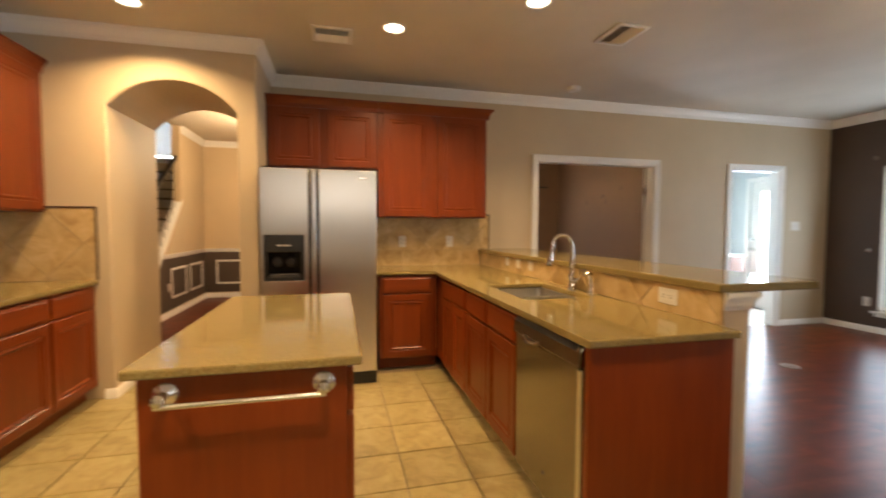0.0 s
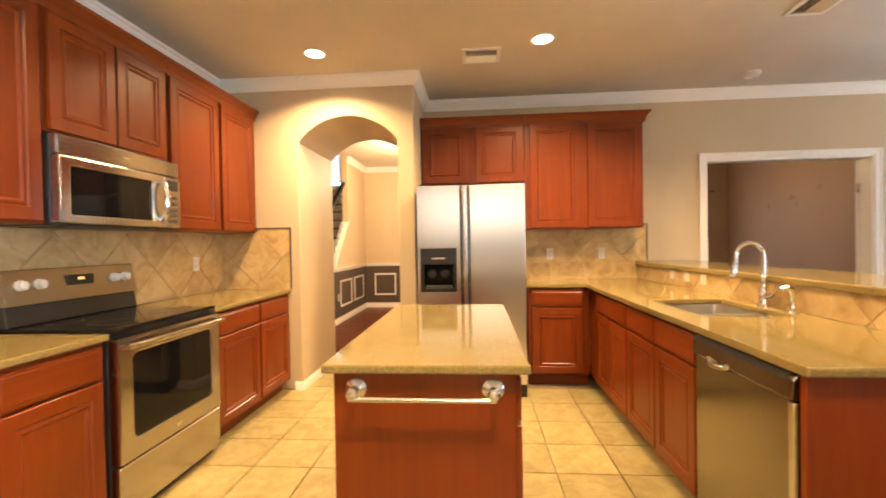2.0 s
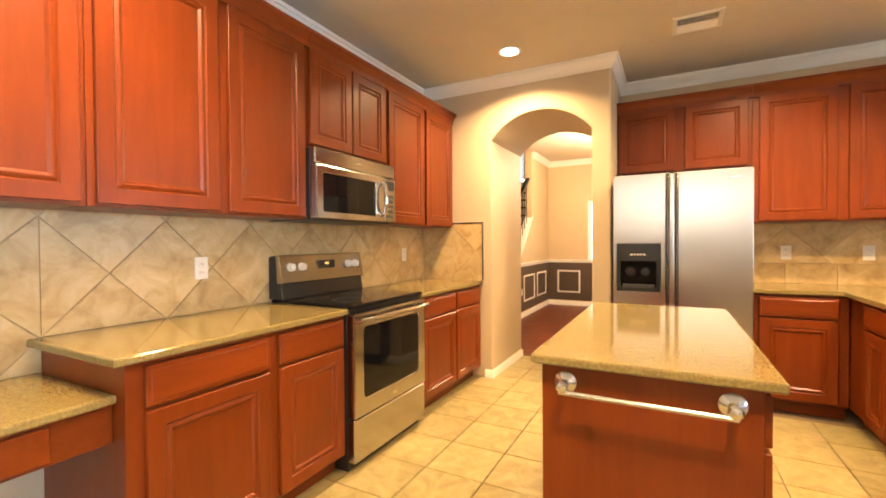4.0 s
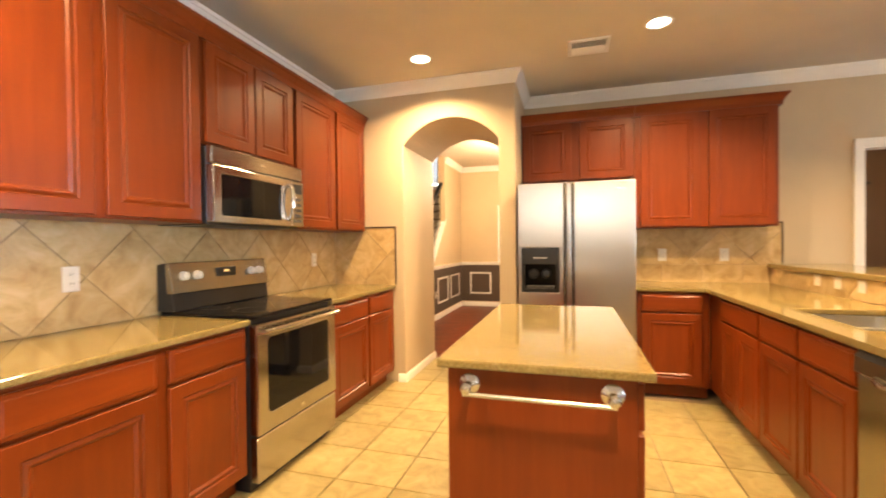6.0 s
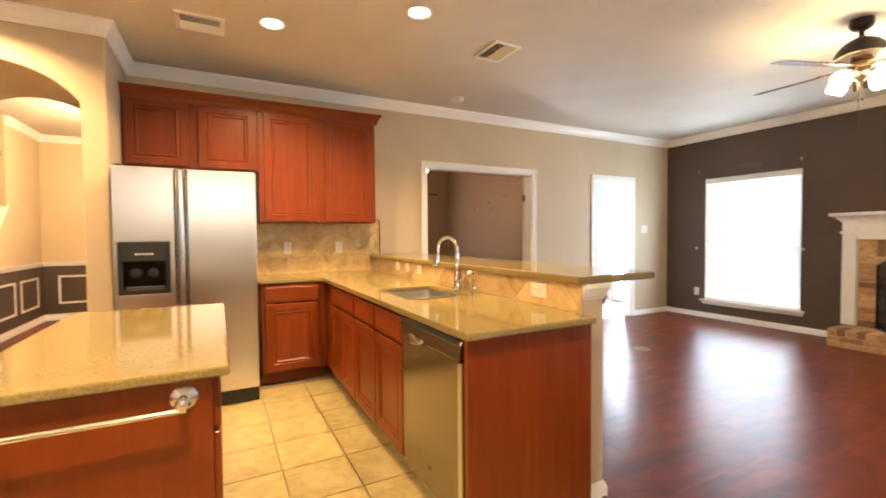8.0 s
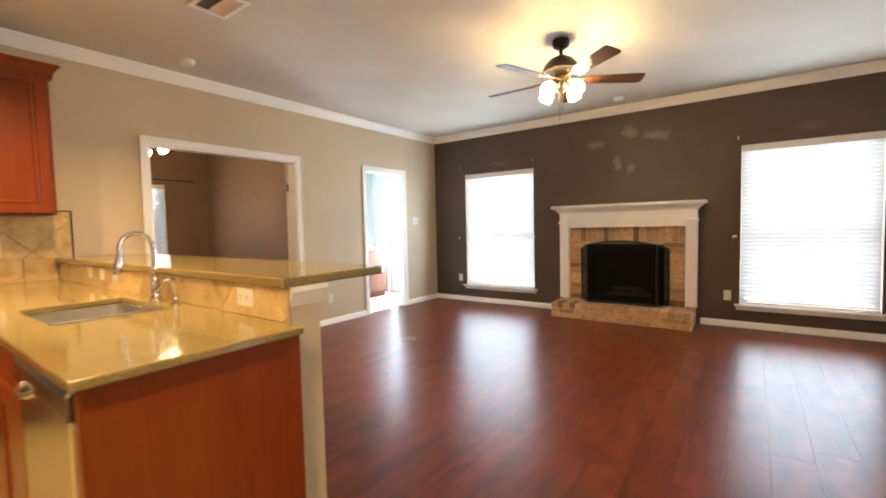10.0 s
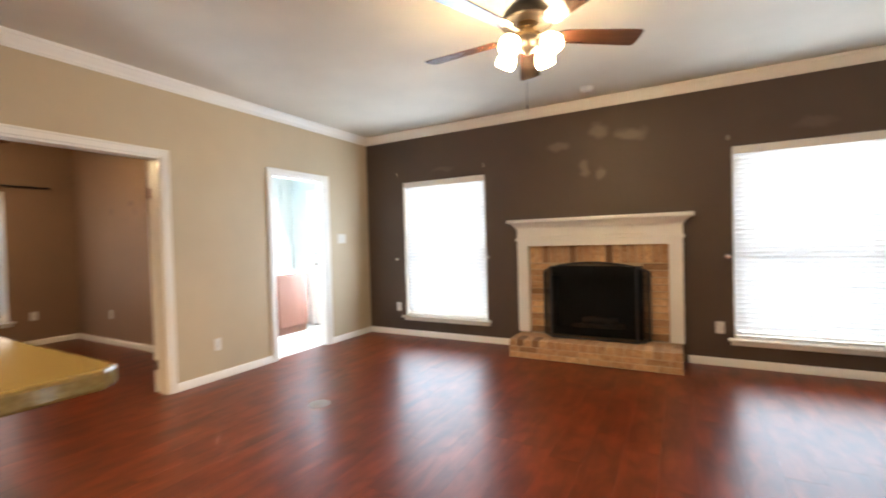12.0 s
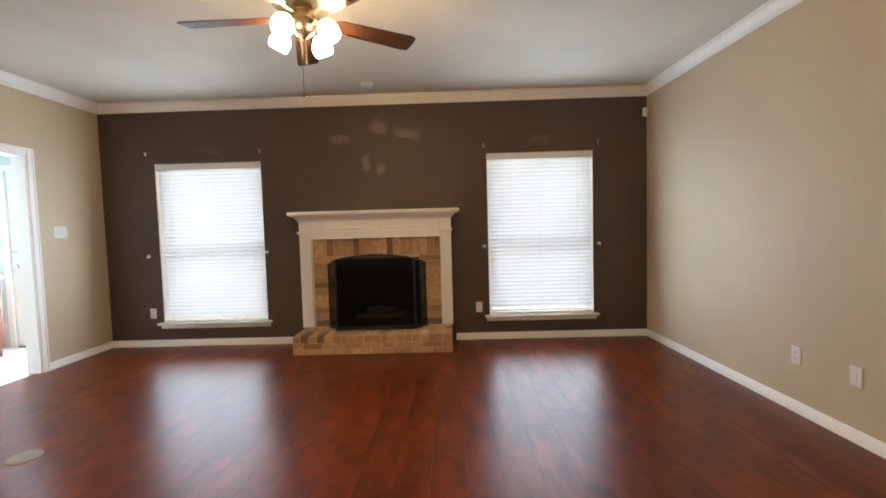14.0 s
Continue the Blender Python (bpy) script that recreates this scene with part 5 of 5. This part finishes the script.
# ---- utility room beyond the doorway ----
UX0, UX1, UY1 = 4.91, 6.86, 6.35
wall_y("wall_utility_north", UX0, UX1 + 0.14, UY1, 0.12, [], PALE, "pale grey utility room wall")
bm = bmesh.new()
prism(bm, [(4.861, 0), (5.08, 0), (5.08, 2.05), (5.94, 2.05), (5.94, 0), (UY1, 0), (UY1, CH), (4.861, CH)], [], 0, 0.14, lambda u, v, w: (UX1 + w, u, v))
structure("wall_utility_east", bm, PALE, "pale grey utility wall with an outside door", "wall")
wall_x("wall_utility_west", 4.861, UY1, UX0, 0.005, [], PALE, "pale grey utility room wall")
bm = bmesh.new()
box(bm, UX0, UX1, 4.861, UY1, 2.6, 2.7)
structure("ceiling_utility", bm, PALE, "pale utility room ceiling", "ceiling")
bm = bmesh.new()
box(bm, UX0 - 0.1, UX1, 4.80, UY1, -0.011, 0.0)
structure("floor_utility", bm, stone_tile("pale_vinyl", (0.52, 0.47, 0.40), (0.62, 0.57, 0.50), (0.70, 0.66, 0.60), 0.35, 5), "pale vinyl utility room floor", "floor")
od = thing("outside_door", (UX1 + 0.02, 5.938, 0), -90, "white outside door with a tall glass lite, knob and deadbolt", "door")
LITE = (0.165, 0.695, 0.34, 1.89)
front_plate("leaf", rect(0.003, 0.855, 0.012, 2.045), [rect(*LITE)], 0.0, 0.044, WHITE, od)
front_plate("lite_moulding", rect(LITE[0] - 0.03, LITE[1] + 0.03, LITE[2] - 0.03, LITE[3] + 0.03), [rect(*LITE)], -0.012, -0.0005, WHITE, od, bevel=0.003)
lite = boxpart("glass_lite", GLASS, od, (LITE[0] - 0.01, LITE[1] + 0.01, 0.018, 0.024, LITE[2] - 0.01, LITE[3] + 0.01), "tall clear glass lite", 0)
lite.visible_shadow = False
for z, r in ((0.96, 0.027), (1.12, 0.022)):
    bm = bmesh.new()
    lathe(bm, [(0.03, 0), (0.03, 0.006), (0.012, 0.012), (0.012, 0.03), (r, 0.04), (r, 0.055), (0, 0.062)], 18, pose(0.065, 0.0, z, 90, 0, 0))
    part("knob" if z < 1 else "deadbolt", bm, NICKEL, od, smooth=True)
for nm, dims in (("side_casing", (-0.07, 0.001, -0.038, -0.021, 0, 2.115)), ("side_casing", (0.858, 0.93, -0.038, -0.021, 0, 2.115)), ("head_casing", (0.001, 0.858, -0.0375, -0.021, 2.047, 2.115))):
    boxpart(nm, WHITE, od, dims, bevel=0.004)
# black strip put in for the shade of the gap under the door
boxpart("threshold", BLACK, od, (0.003, 0.855, -0.02, 0.06, 0.0005, 0.011), "black strip standing in for the dark gap below", 0)
plate((6.50, UY1, 1.14), 0, "switch", "white switch plate over the utility counter", 0.118, 0.115)
plate((6.70, UY1, 1.14), 0, "outlet", "white outlet over the utility counter")
backdrop("backdrop_9", (UX1 + 0.9, 5.5, 1.2), -90, 2.4, 3.2, 20.0)
van = thing("utility_cabinet", (5.45, 5.72, 0), 0, "brown wooden utility cabinet with a white top and sink", "cabinet")
BROWNC = wood("brown_cabinet_wood", (0.12, 0.05, 0.035), (0.17, 0.075, 0.052), (0.22, 0.10, 0.07), "z")
boxpart("body", BROWNC, van, (0, 1.075, 0.0, 0.61, 0.09, 0.85), bevel=0.003)
boxpart("toe_kick", BROWNC, van, (0.01, 1.065, 0.03, 0.6, 0, 0.09), bevel=0)
boxpart("top", WHITE, van, (-0.02, 1.095, -0.02, 0.625, 0.851, 0.885), "white top", 0.006)
bm = bmesh.new()
pipe(bm, [(0.62, 0.5, 0.885), (0.62, 0.5, 1.03), (0.62, 0.47, 1.08), (0.62, 0.42, 1.08), (0.62, 0.38, 1.04)], 0.012, 10)
part("tap", bm, CHROME, van, "chrome tap", True)
boxpart("upstand", WHITE, van, (-0.02, 1.095, 0.607, 0.625, 0.886, 0.985), "white upstand", 0.003)
for a, b in ((0.02, 0.535), (0.54, 1.055)):
    boxpart("door", BROWNC, van, (a, b, -0.02, -0.001, 0.11, 0.835), bevel=0.003)

# ---- hall beyond the arch ----
HX0, HY1, HC = -2.06, 8.9, 2.84
bm = bmesh.new()
prism(bm, [(5.0, 0), (HY1, 0), (HY1, HC), (7.74, HC), (7.74, 1.66), (6.1, 0.02), (5.0, 0.02)], [], 0, 0.10, lambda u, v, w: (HX0 - w, u, v))
structure("wall_hall_west", bm, HALLW, "cream hall wall with a sloped stair opening", "wall")
wall_y("wall_hall_north", HX0 - 0.1, SX0 - 0.12, HY1, 0.12, [rect(-1.30, -1.08, 0.55, 2.05)], HALLW, "cream hall wall with a narrow window", HC)
bm = bmesh.new()
box(bm, HX0 - 0.1, SX0 - 0.12, YB + 0.121, HY1, HC, HC + 0.08)
structure("ceiling_hall", bm, paint("pale_ceiling_paint", (0.66, 0.58, 0.46), 0.7), "pale hall ceiling", "ceiling")
bm = bmesh.new()
box(bm, -0.33, SX0 - 0.12, 4.861, 4.87, 0, HC)
box(bm, XL, -0.33, 4.861, 4.87, 2.40, HC)
structure("wall_hall_south", bm, HALLW, "cream hall wall", "wall")
bm = bmesh.new()
sweep(bm, [(o, z + HC - CH) for o, z in CROWN], [(SX0 - 0.12, HY1), (HX0, HY1), (HX0, 7.74)])
structure("crown_moulding_hall", bm, WHITE, "white hall crown moulding", "moulding", smooth=True)
bm = bmesh.new()
sweep(bm, [(o, z * 1.15) for o, z in BASE], [(SX0 - 0.12, HY1), (HX0, HY1), (HX0, 6.2)])
structure("baseboard_9", bm, WHITE, "white hall baseboard", "baseboard", smooth=True)
BROWNW = paint("brown_wainscot_paint", (0.085, 0.06, 0.046), 0.5)
bm = bmesh.new()
box(bm, HX0 + 0.001, SX0 - 0.121, HY1 - 0.004, HY1 - 0.0005, 0.1, 0.86)
structure("wainscot_1", bm, BROWNW, "brown painted lower wall", "wainscot")
bm = bmesh.new()
prism(bm, [(6.2, 0.1), (HY1 - 0.004, 0.1), (HY1 - 0.004, 0.86), (6.95, 0.86), (6.2, 0.12)], [], 0.0005, 0.004, lambda u, v, w: (HX0 + w, u, v))
structure("wainscot_2", bm, BROWNW, "brown painted lower wall beside the stair", "wainscot")
bm = bmesh.new()
sweep(bm, [(0.004, 0.84), (0.014, 0.84), (0.018, 0.86), (0.03, 0.875), (0.034, 0.90), (0.004, 0.90)], [(SX0 - 0.12, HY1), (HX0, HY1), (HX0, 6.95)])
structure("chair_rail", bm, WHITE, "white chair rail", "moulding", smooth=True)


def picture_frame_moulding(place, rz, w, z0, z1):
    u = thing("trim_panel", place, rz, "white picture-frame moulding on the brown wainscot", "moulding", "", "structure")
    t = 0.03
    for d in ((-w / 2, w / 2, z0, z0 + t), (-w / 2, w / 2, z1 - t, z1), (-w / 2, -w / 2 + t, z0 + t, z1 - t), (w / 2 - t, w / 2, z0 + t, z1 - t)):
        boxpart("moulding_strip", WHITE, u, (d[0], d[1], -0.018, -0.0045, d[2], d[3]), bevel=0.004)


picture_frame_moulding((-1.66, HY1, 0), 0, 0.44, 0.25, 0.69)
for y in (7.53, 8.34):
    picture_frame_moulding((HX0, y, 0), 90, 0.64, 0.25, 0.69)
for x in (-0.9, 0.0, 0.9):
    picture_frame_moulding((x, HY1, 0), 0, 0.6, 0.25, 0.69)
window_unit("window_4", (-1.19, HY1, 0.55), 0, 0.22, 1.5, "narrow white framed hall window", sill=False)
backdrop("backdrop_5", (-1.19, HY1 + 0.4, 1.3), 0, 0.8, 2.2, 4.0)
plate((HX0 + 0.005, 7.12, 0.42), 90, "outlet", "white outlet on the brown wainscot")

# staircase behind the sloped opening
stair = thing("staircase", (0, 0, 0), 0, "staircase with dark treads rising behind the sloped wall", "staircase")
DARKW = wood("dark_stair_wood", (0.02, 0.010, 0.007), (0.04, 0.018, 0.012), (0.06, 0.03, 0.02), "y")
for k in range(13):
    y, z = 6.15 + k * 0.26, 0.178 * (k + 1)
    boxpart("riser", WHITE, stair, (-3.1, HX0 - 0.101, y, y + 0.02, z - 0.178, z - 0.03), bevel=0)
    boxpart("tread", DARKW, stair, (-3.1, HX0 - 0.101, y - 0.025, y + 0.28, z - 0.03, z), bevel=0.004)
railing = thing("stair_railing", (0, 0, 0), 0, "black stair railing with thin iron balusters", "railing")
bm = bmesh.new()
prism(bm, [(6.1, 1.17), (7.86, 2.44), (7.86, 2.50), (6.1, 1.23)], [], HX0 - 0.09, HX0 - 0.03, lambda u, v, w: (w, u, v))
part("handrail", bm, BLACK, railing, bevel=0.006)
for k in range(15):
    y = 6.15 + k * 0.112
    bm = bmesh.new()
    tube(bm, (HX0 - 0.06, y, 0.02 + (y - 6.1)), (HX0 - 0.06, y, 1.19 + (y - 6.1) * 0.722), 0.008, n=8)
    part("baluster", bm, BLACK, railing, smooth=True)
bm = bmesh.new()
prism(bm, [(6.06, 0.0), (7.74, 1.67), (7.74, 1.72), (6.06, 0.05)], [], HX0 - 0.115, HX0 + 0.012, lambda u, v, w: (w, u, v))
structure("trim_stair", bm, WHITE, "white sloped stair cap trim", "moulding")
bm = bmesh.new()
box(bm, HX0 - 0.105, HX0 + 0.006, 7.7, 7.76, 1.66, HC)
structure("trim_stair_end", bm, HALLW, "cream wall end at the stair", "wall")
wall_y("wall_stair_north", -4.2, HX0 - 0.1, 9.5, 0.12, [rect(-3.45, -2.74, 2.56, 3.5)], HALLW, "cream stairwell wall with a high window", 4.2)
wall_x("wall_stair_west", 4.9, 9.5, -3.22, 0.12, [], HALLW, "cream stairwell wall", 4.2)
wall_y("wall_stair_south", -4.2, HX0 - 0.1, 4.88, 0.12, [], HALLW, "cream stairwell wall", 4.2)
wall_x("wall_stair_east", 4.9, 9.5, HX0 - 0.1, 0.09, [], HALLW, "cream upper stairwell wall", 4.2, HC)
bm = bmesh.new()
box(bm, -4.2, HX0, 4.88, 9.6, 4.2, 4.3)
structure("ceiling_stair", bm, HALLW, "cream stairwell ceiling", "ceiling")
window_unit("window_5", (-3.095, 9.5, 2.56), 0, 0.71, 0.94, "high white framed stairwell window", sill=True)
bl = blind(0.70, 0.93, "white slat blind in the stairwell window")
bl.matrix_basis = pose(-3.095, 9.535, 2.563, 0, 0, 0)
backdrop("backdrop_6", (-3.1, 9.95, 3.0), 0, 1.6, 1.8, 13.0)

# assumed breakfast-nook window, unseen behind the walk, added to carry cool light
window_unit("window_6", (2.6, -2.45, 0.6), -90, 1.3, 1.5, "assumed wide white framed nook window, out of view")
bl = blind(1.28, 1.49, "white slat blind in the assumed nook window")
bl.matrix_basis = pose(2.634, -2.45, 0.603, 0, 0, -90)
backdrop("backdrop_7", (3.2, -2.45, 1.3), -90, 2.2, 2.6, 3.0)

# assumed high window, out of view, added for fill; backdrop also stops the sun
window_unit("window_7", (0.4, YS, 1.78), 180, 2.4, 0.68, "assumed high white framed nook window, out of view")
backdrop("backdrop_8", (0.4, YS - 0.6, 2.4), 180, 3.4, 2.8, 2.0)

# ---- tiles, planks ----


def clip(poly, x0, x1, y0, y1):
    for axis, lim, sign in ((0, x0, 1), (0, x1, -1), (1, y0, 1), (1, y1, -1)):
        out = []
        for i, p in enumerate(poly):
            q = poly[(i + 1) % len(poly)]
            a, b = sign * (p[axis] - lim), sign * (q[axis] - lim)
            if a >= 0:
                out.append(p)
            if a * b < 0:
                t = a / (a - b)
                out.append((p[0] + t * (q[0] - p[0]), p[1] + t * (q[1] - p[1])))
        poly = out
        if len(poly) < 3:
            return []
    return poly


def poly_piece(name, poly, thick, mat, parent, place, cache, ease=0.0015):
    """One flat piece from a plan polygon, its origin at its middle; place(u, v) gives its matrix."""
    cx, cy = sum(p[0] for p in poly) / len(poly), sum(p[1] for p in poly) / len(poly)
    local = [(p[0] - cx, p[1] - cy) for p in poly]
    key = tuple(round(v, 3) for p in local for v in p)
    me = cache.get(key)
    if me is None:
        me = bpy.data.meshes.new(name)
        k = len(local)
        sc = 1 - ease / max(0.02, max(abs(v) for p in local for v in p))
        verts = [(x, y, 0) for x, y in local] + [(x, y, thick - ease) for x, y in local] + [(x * sc, y * sc, thick) for x, y in local]
        faces = [tuple(range(2 * k, 3 * k))]
        for r in (0, k):
            faces += [(r + i, r + (i + 1) % k, r + k + (i + 1) % k, r + k + i) for i in range(k)]
        me.from_pydata(verts, [], faces)
        me.materials.append(mat)
        cache[key] = me
    ob = new(name, me)
    ob.parent = parent
    ob.matrix_basis = place(cx, cy)
    return ob


def area(poly):
    return abs(sum(p[0] * q[1] - q[0] * p[1] for p, q in zip(poly, poly[1:] + poly[:1]))) / 2


def diagonal_tiles(name, u0, u1, v0, v1, size, origin, mat, parent, place, thick=0.008, gap=0.005):
    cache = {}
    h = size / math.sqrt(2)
    r = h - gap / math.sqrt(2)
    for i in range(-14, 15):
        for j in range(-14, 15):
            cu, cv = origin[0] + (i + j) * h, origin[1] + (i - j) * h
            if not (u0 - h < cu < u1 + h and v0 - h < cv < v1 + h):
                continue
            poly = clip([(cu - r, cv), (cu, cv - r), (cu + r, cv), (cu, cv + r)], u0, u1, v0, v1)
            if poly and area(poly) > 0.0004:
                poly_piece(name, poly, thick, mat, parent, place, cache)


EDGE = plain("dark_pencil_trim", (0.07, 0.04, 0.025), 0.35)
TS = 0.335
# left wall
bs = thing("backsplash_1", (0, 0, 0), 0, "tan diagonal tile backsplash behind the range", "backsplash", "", "structure")
boxpart("grout_bed", GROUT_W, bs, (XL + 0.0005, XL + 0.004, -0.30, YA - 0.001, 0.70, 1.395), bevel=0)
left = lambda u, v: Matrix.Translation((XL + 0.003, u, v)) @ Matrix(((0, 0, 1), (1, 0, 0), (0, 1, 0))).to_4x4()
diagonal_tiles("tile", 1.03, YA - 0.010, CTOP + 0.001, 1.392, TS, (1.261, 1.364), SPLASH, bs, left)
diagonal_tiles("tile", -0.30, 1.027, 0.762, 1.392, TS, (1.261, 1.364), SPLASH, bs, left)
# return on the arch wall
bs2 = thing("backsplash_2", (0, 0, 0), 0, "tan tile backsplash return beside the arch", "backsplash", "", "structure")
boxpart("grout_bed", GROUT_W, bs2, (XL + 0.012, -1.44, YA - 0.004, YA - 0.0005, CTOP, 1.43), bevel=0)
south = lambda yy: (lambda u, v: Matrix.Translation((u, yy - 0.003, v)) @ Matrix(((1, 0, 0), (0, 0, -1), (0, 1, 0))).to_4x4())
diagonal_tiles("tile", XL + 0.012, -1.445, CTOP + 0.001, 1.425, TS, (-1.75, 1.17), SPLASH, bs2, south(YA))
boxpart("edge_trim", EDGE, bs2, (-1.446, -1.434, YA - 0.016, YA - 0.0005, CTOP + 0.001, 1.437), bevel=0.003)
boxpart("edge_trim", EDGE, bs2, (-1.76, -1.446, YA - 0.016, YA - 0.0005, 1.425, 1.437), bevel=0.003)
# back wall
bs3 = thing("backsplash_3", (0, 0, 0), 0, "tan tile backsplash beside the refrigerator", "backsplash", "", "structure")
boxpart("grout_bed", GROUT_W, bs3, (0.60, 1.885, YB - 0.004, YB - 0.0005, CTOP, 1.43), bevel=0)
diagonal_tiles("tile", 0.60, 1.88, 1.062, 1.425, TS, (0.93, 1.12), SPLASH, bs3, south(YB))
cache = {}
for k in range(5):
    a, b = 0.60 + k * 0.33, min(1.88, 0.60 + (k + 1) * 0.33 - 0.005)
    poly_piece("tile", rect(a, b, CTOP + 0.001, 1.057), 0.008, SPLASH, bs3, south(YB), cache)
boxpart("edge_trim", EDGE, bs3, (1.881, 1.892, YB - 0.016, YB - 0.0005, 1.069, 1.437), bevel=0.003)
boxpart("edge_trim", EDGE, bs3, (1.74, 1.881, YB - 0.016, YB - 0.0005, 1.426, 1.437), bevel=0.003)
# half wall
bs4 = thing("backsplash_4", (0, 0, 0), 0, "tan tile backsplash under the bar top", "backsplash", "", "structure")
boxpart("grout_bed", GROUT_W, bs4, (1.7935, 1.7995, 1.70, YB - 0.012, CTOP, 1.03), bevel=0)
right = lambda u, v: Matrix.Translation((1.7965, u, v)) @ Matrix(((0, 0, -1), (1, 0, 0), (0, 1, 0))).to_4x4()
diagonal_tiles("tile", 1.70, YB - 0.013, CTOP + 0.001, 1.029, TS, (2.42, 0.92), SPLASH, bs4, right)

# tiled kitchen floor
PT = 0.345
ft = thing("floor_tiles", (0, 0, 0), 0, "beige square ceramic kitchen floor tiles with dark grout", "floor", "", "structure")
cache = {}
spots = []
for i in range(-9, 6):
    for j in range(-17, 7):
        x0, y0 = 0.605 + i * PT, 3.03 + j * PT
        poly = clip(rect(x0 + 0.0035, x0 + PT - 0.0035, y0 + 0.0035, y0 + PT - 0.0035), XL, 2.58 if y0 < -1.6 else XW, YS, 4.86)
        if not poly or area(poly) < 0.001:
            continue
        if x0 > AX1 and y0 > YB or (y0 > YA and (x0 < -1.75 or x0 > -0.4)):
            continue
        spots.append(poly)
spots.sort(key=lambda p: (p[0][0] - 0.2) ** 2 + (p[0][1] - 2.6) ** 2)
for poly in spots[:300]:
    poly_piece("tile", poly, 0.011, FLOOR_TILE, ft, lambda u, v: Matrix.Translation((u, v, -0.0115)), cache, 0.002)
# transition strip
bm = bmesh.new()
prism(bm, [(XW - 0.02, -0.002), (XW + 0.025, -0.002), (XW + 0.02, 0.005), (XW + 0.005, 0.008), (XW - 0.012, 0.005)], [], YR2, 1.70, lambda u, v, w: (u, w, v))
structure("trim_floor", bm, PLANK, "red-brown wooden transition strip between tile and laminate", "trim")

# laminate planks
PW, PL = 0.19, 1.25


def planks(name, x0, x1, y0, y1, label, single=True):
    fl = thing(name, (0, 0, 0), 0, label, "floor", "", "structure")
    cache_ = {}
    r = random.Random(11)
    rows = int(math.ceil((y1 - y0) / PW))
    joined = []
    for j in range(rows):
        s = x0 - r.random() * PL
        while s < x1:
            poly = clip(rect(s + 0.0003, s + PL - 0.0003, y0 + j * PW + 0.0003, y0 + (j + 1) * PW - 0.0003), x0, x1, y0, y1)
            if poly and area(poly) > 0.001:
                joined.append(poly)
            s += PL
    for poly in joined:
        poly_piece("plank", poly, 0.011, PLANK, fl, lambda u, v: Matrix.Translation((u, v, -0.0112)), cache_, 0.0003)


planks("floor_living", XW, XF, YR2, YB + 0.06, "red-brown glossy laminate living room floor")
planks("floor_study", SX0, SX1, YB + 0.0601, SY1, "red-brown laminate study floor")
planks("floor_hall", HX0, SX0 - 0.12, 4.862, HY1, "red-brown laminate hall floor")
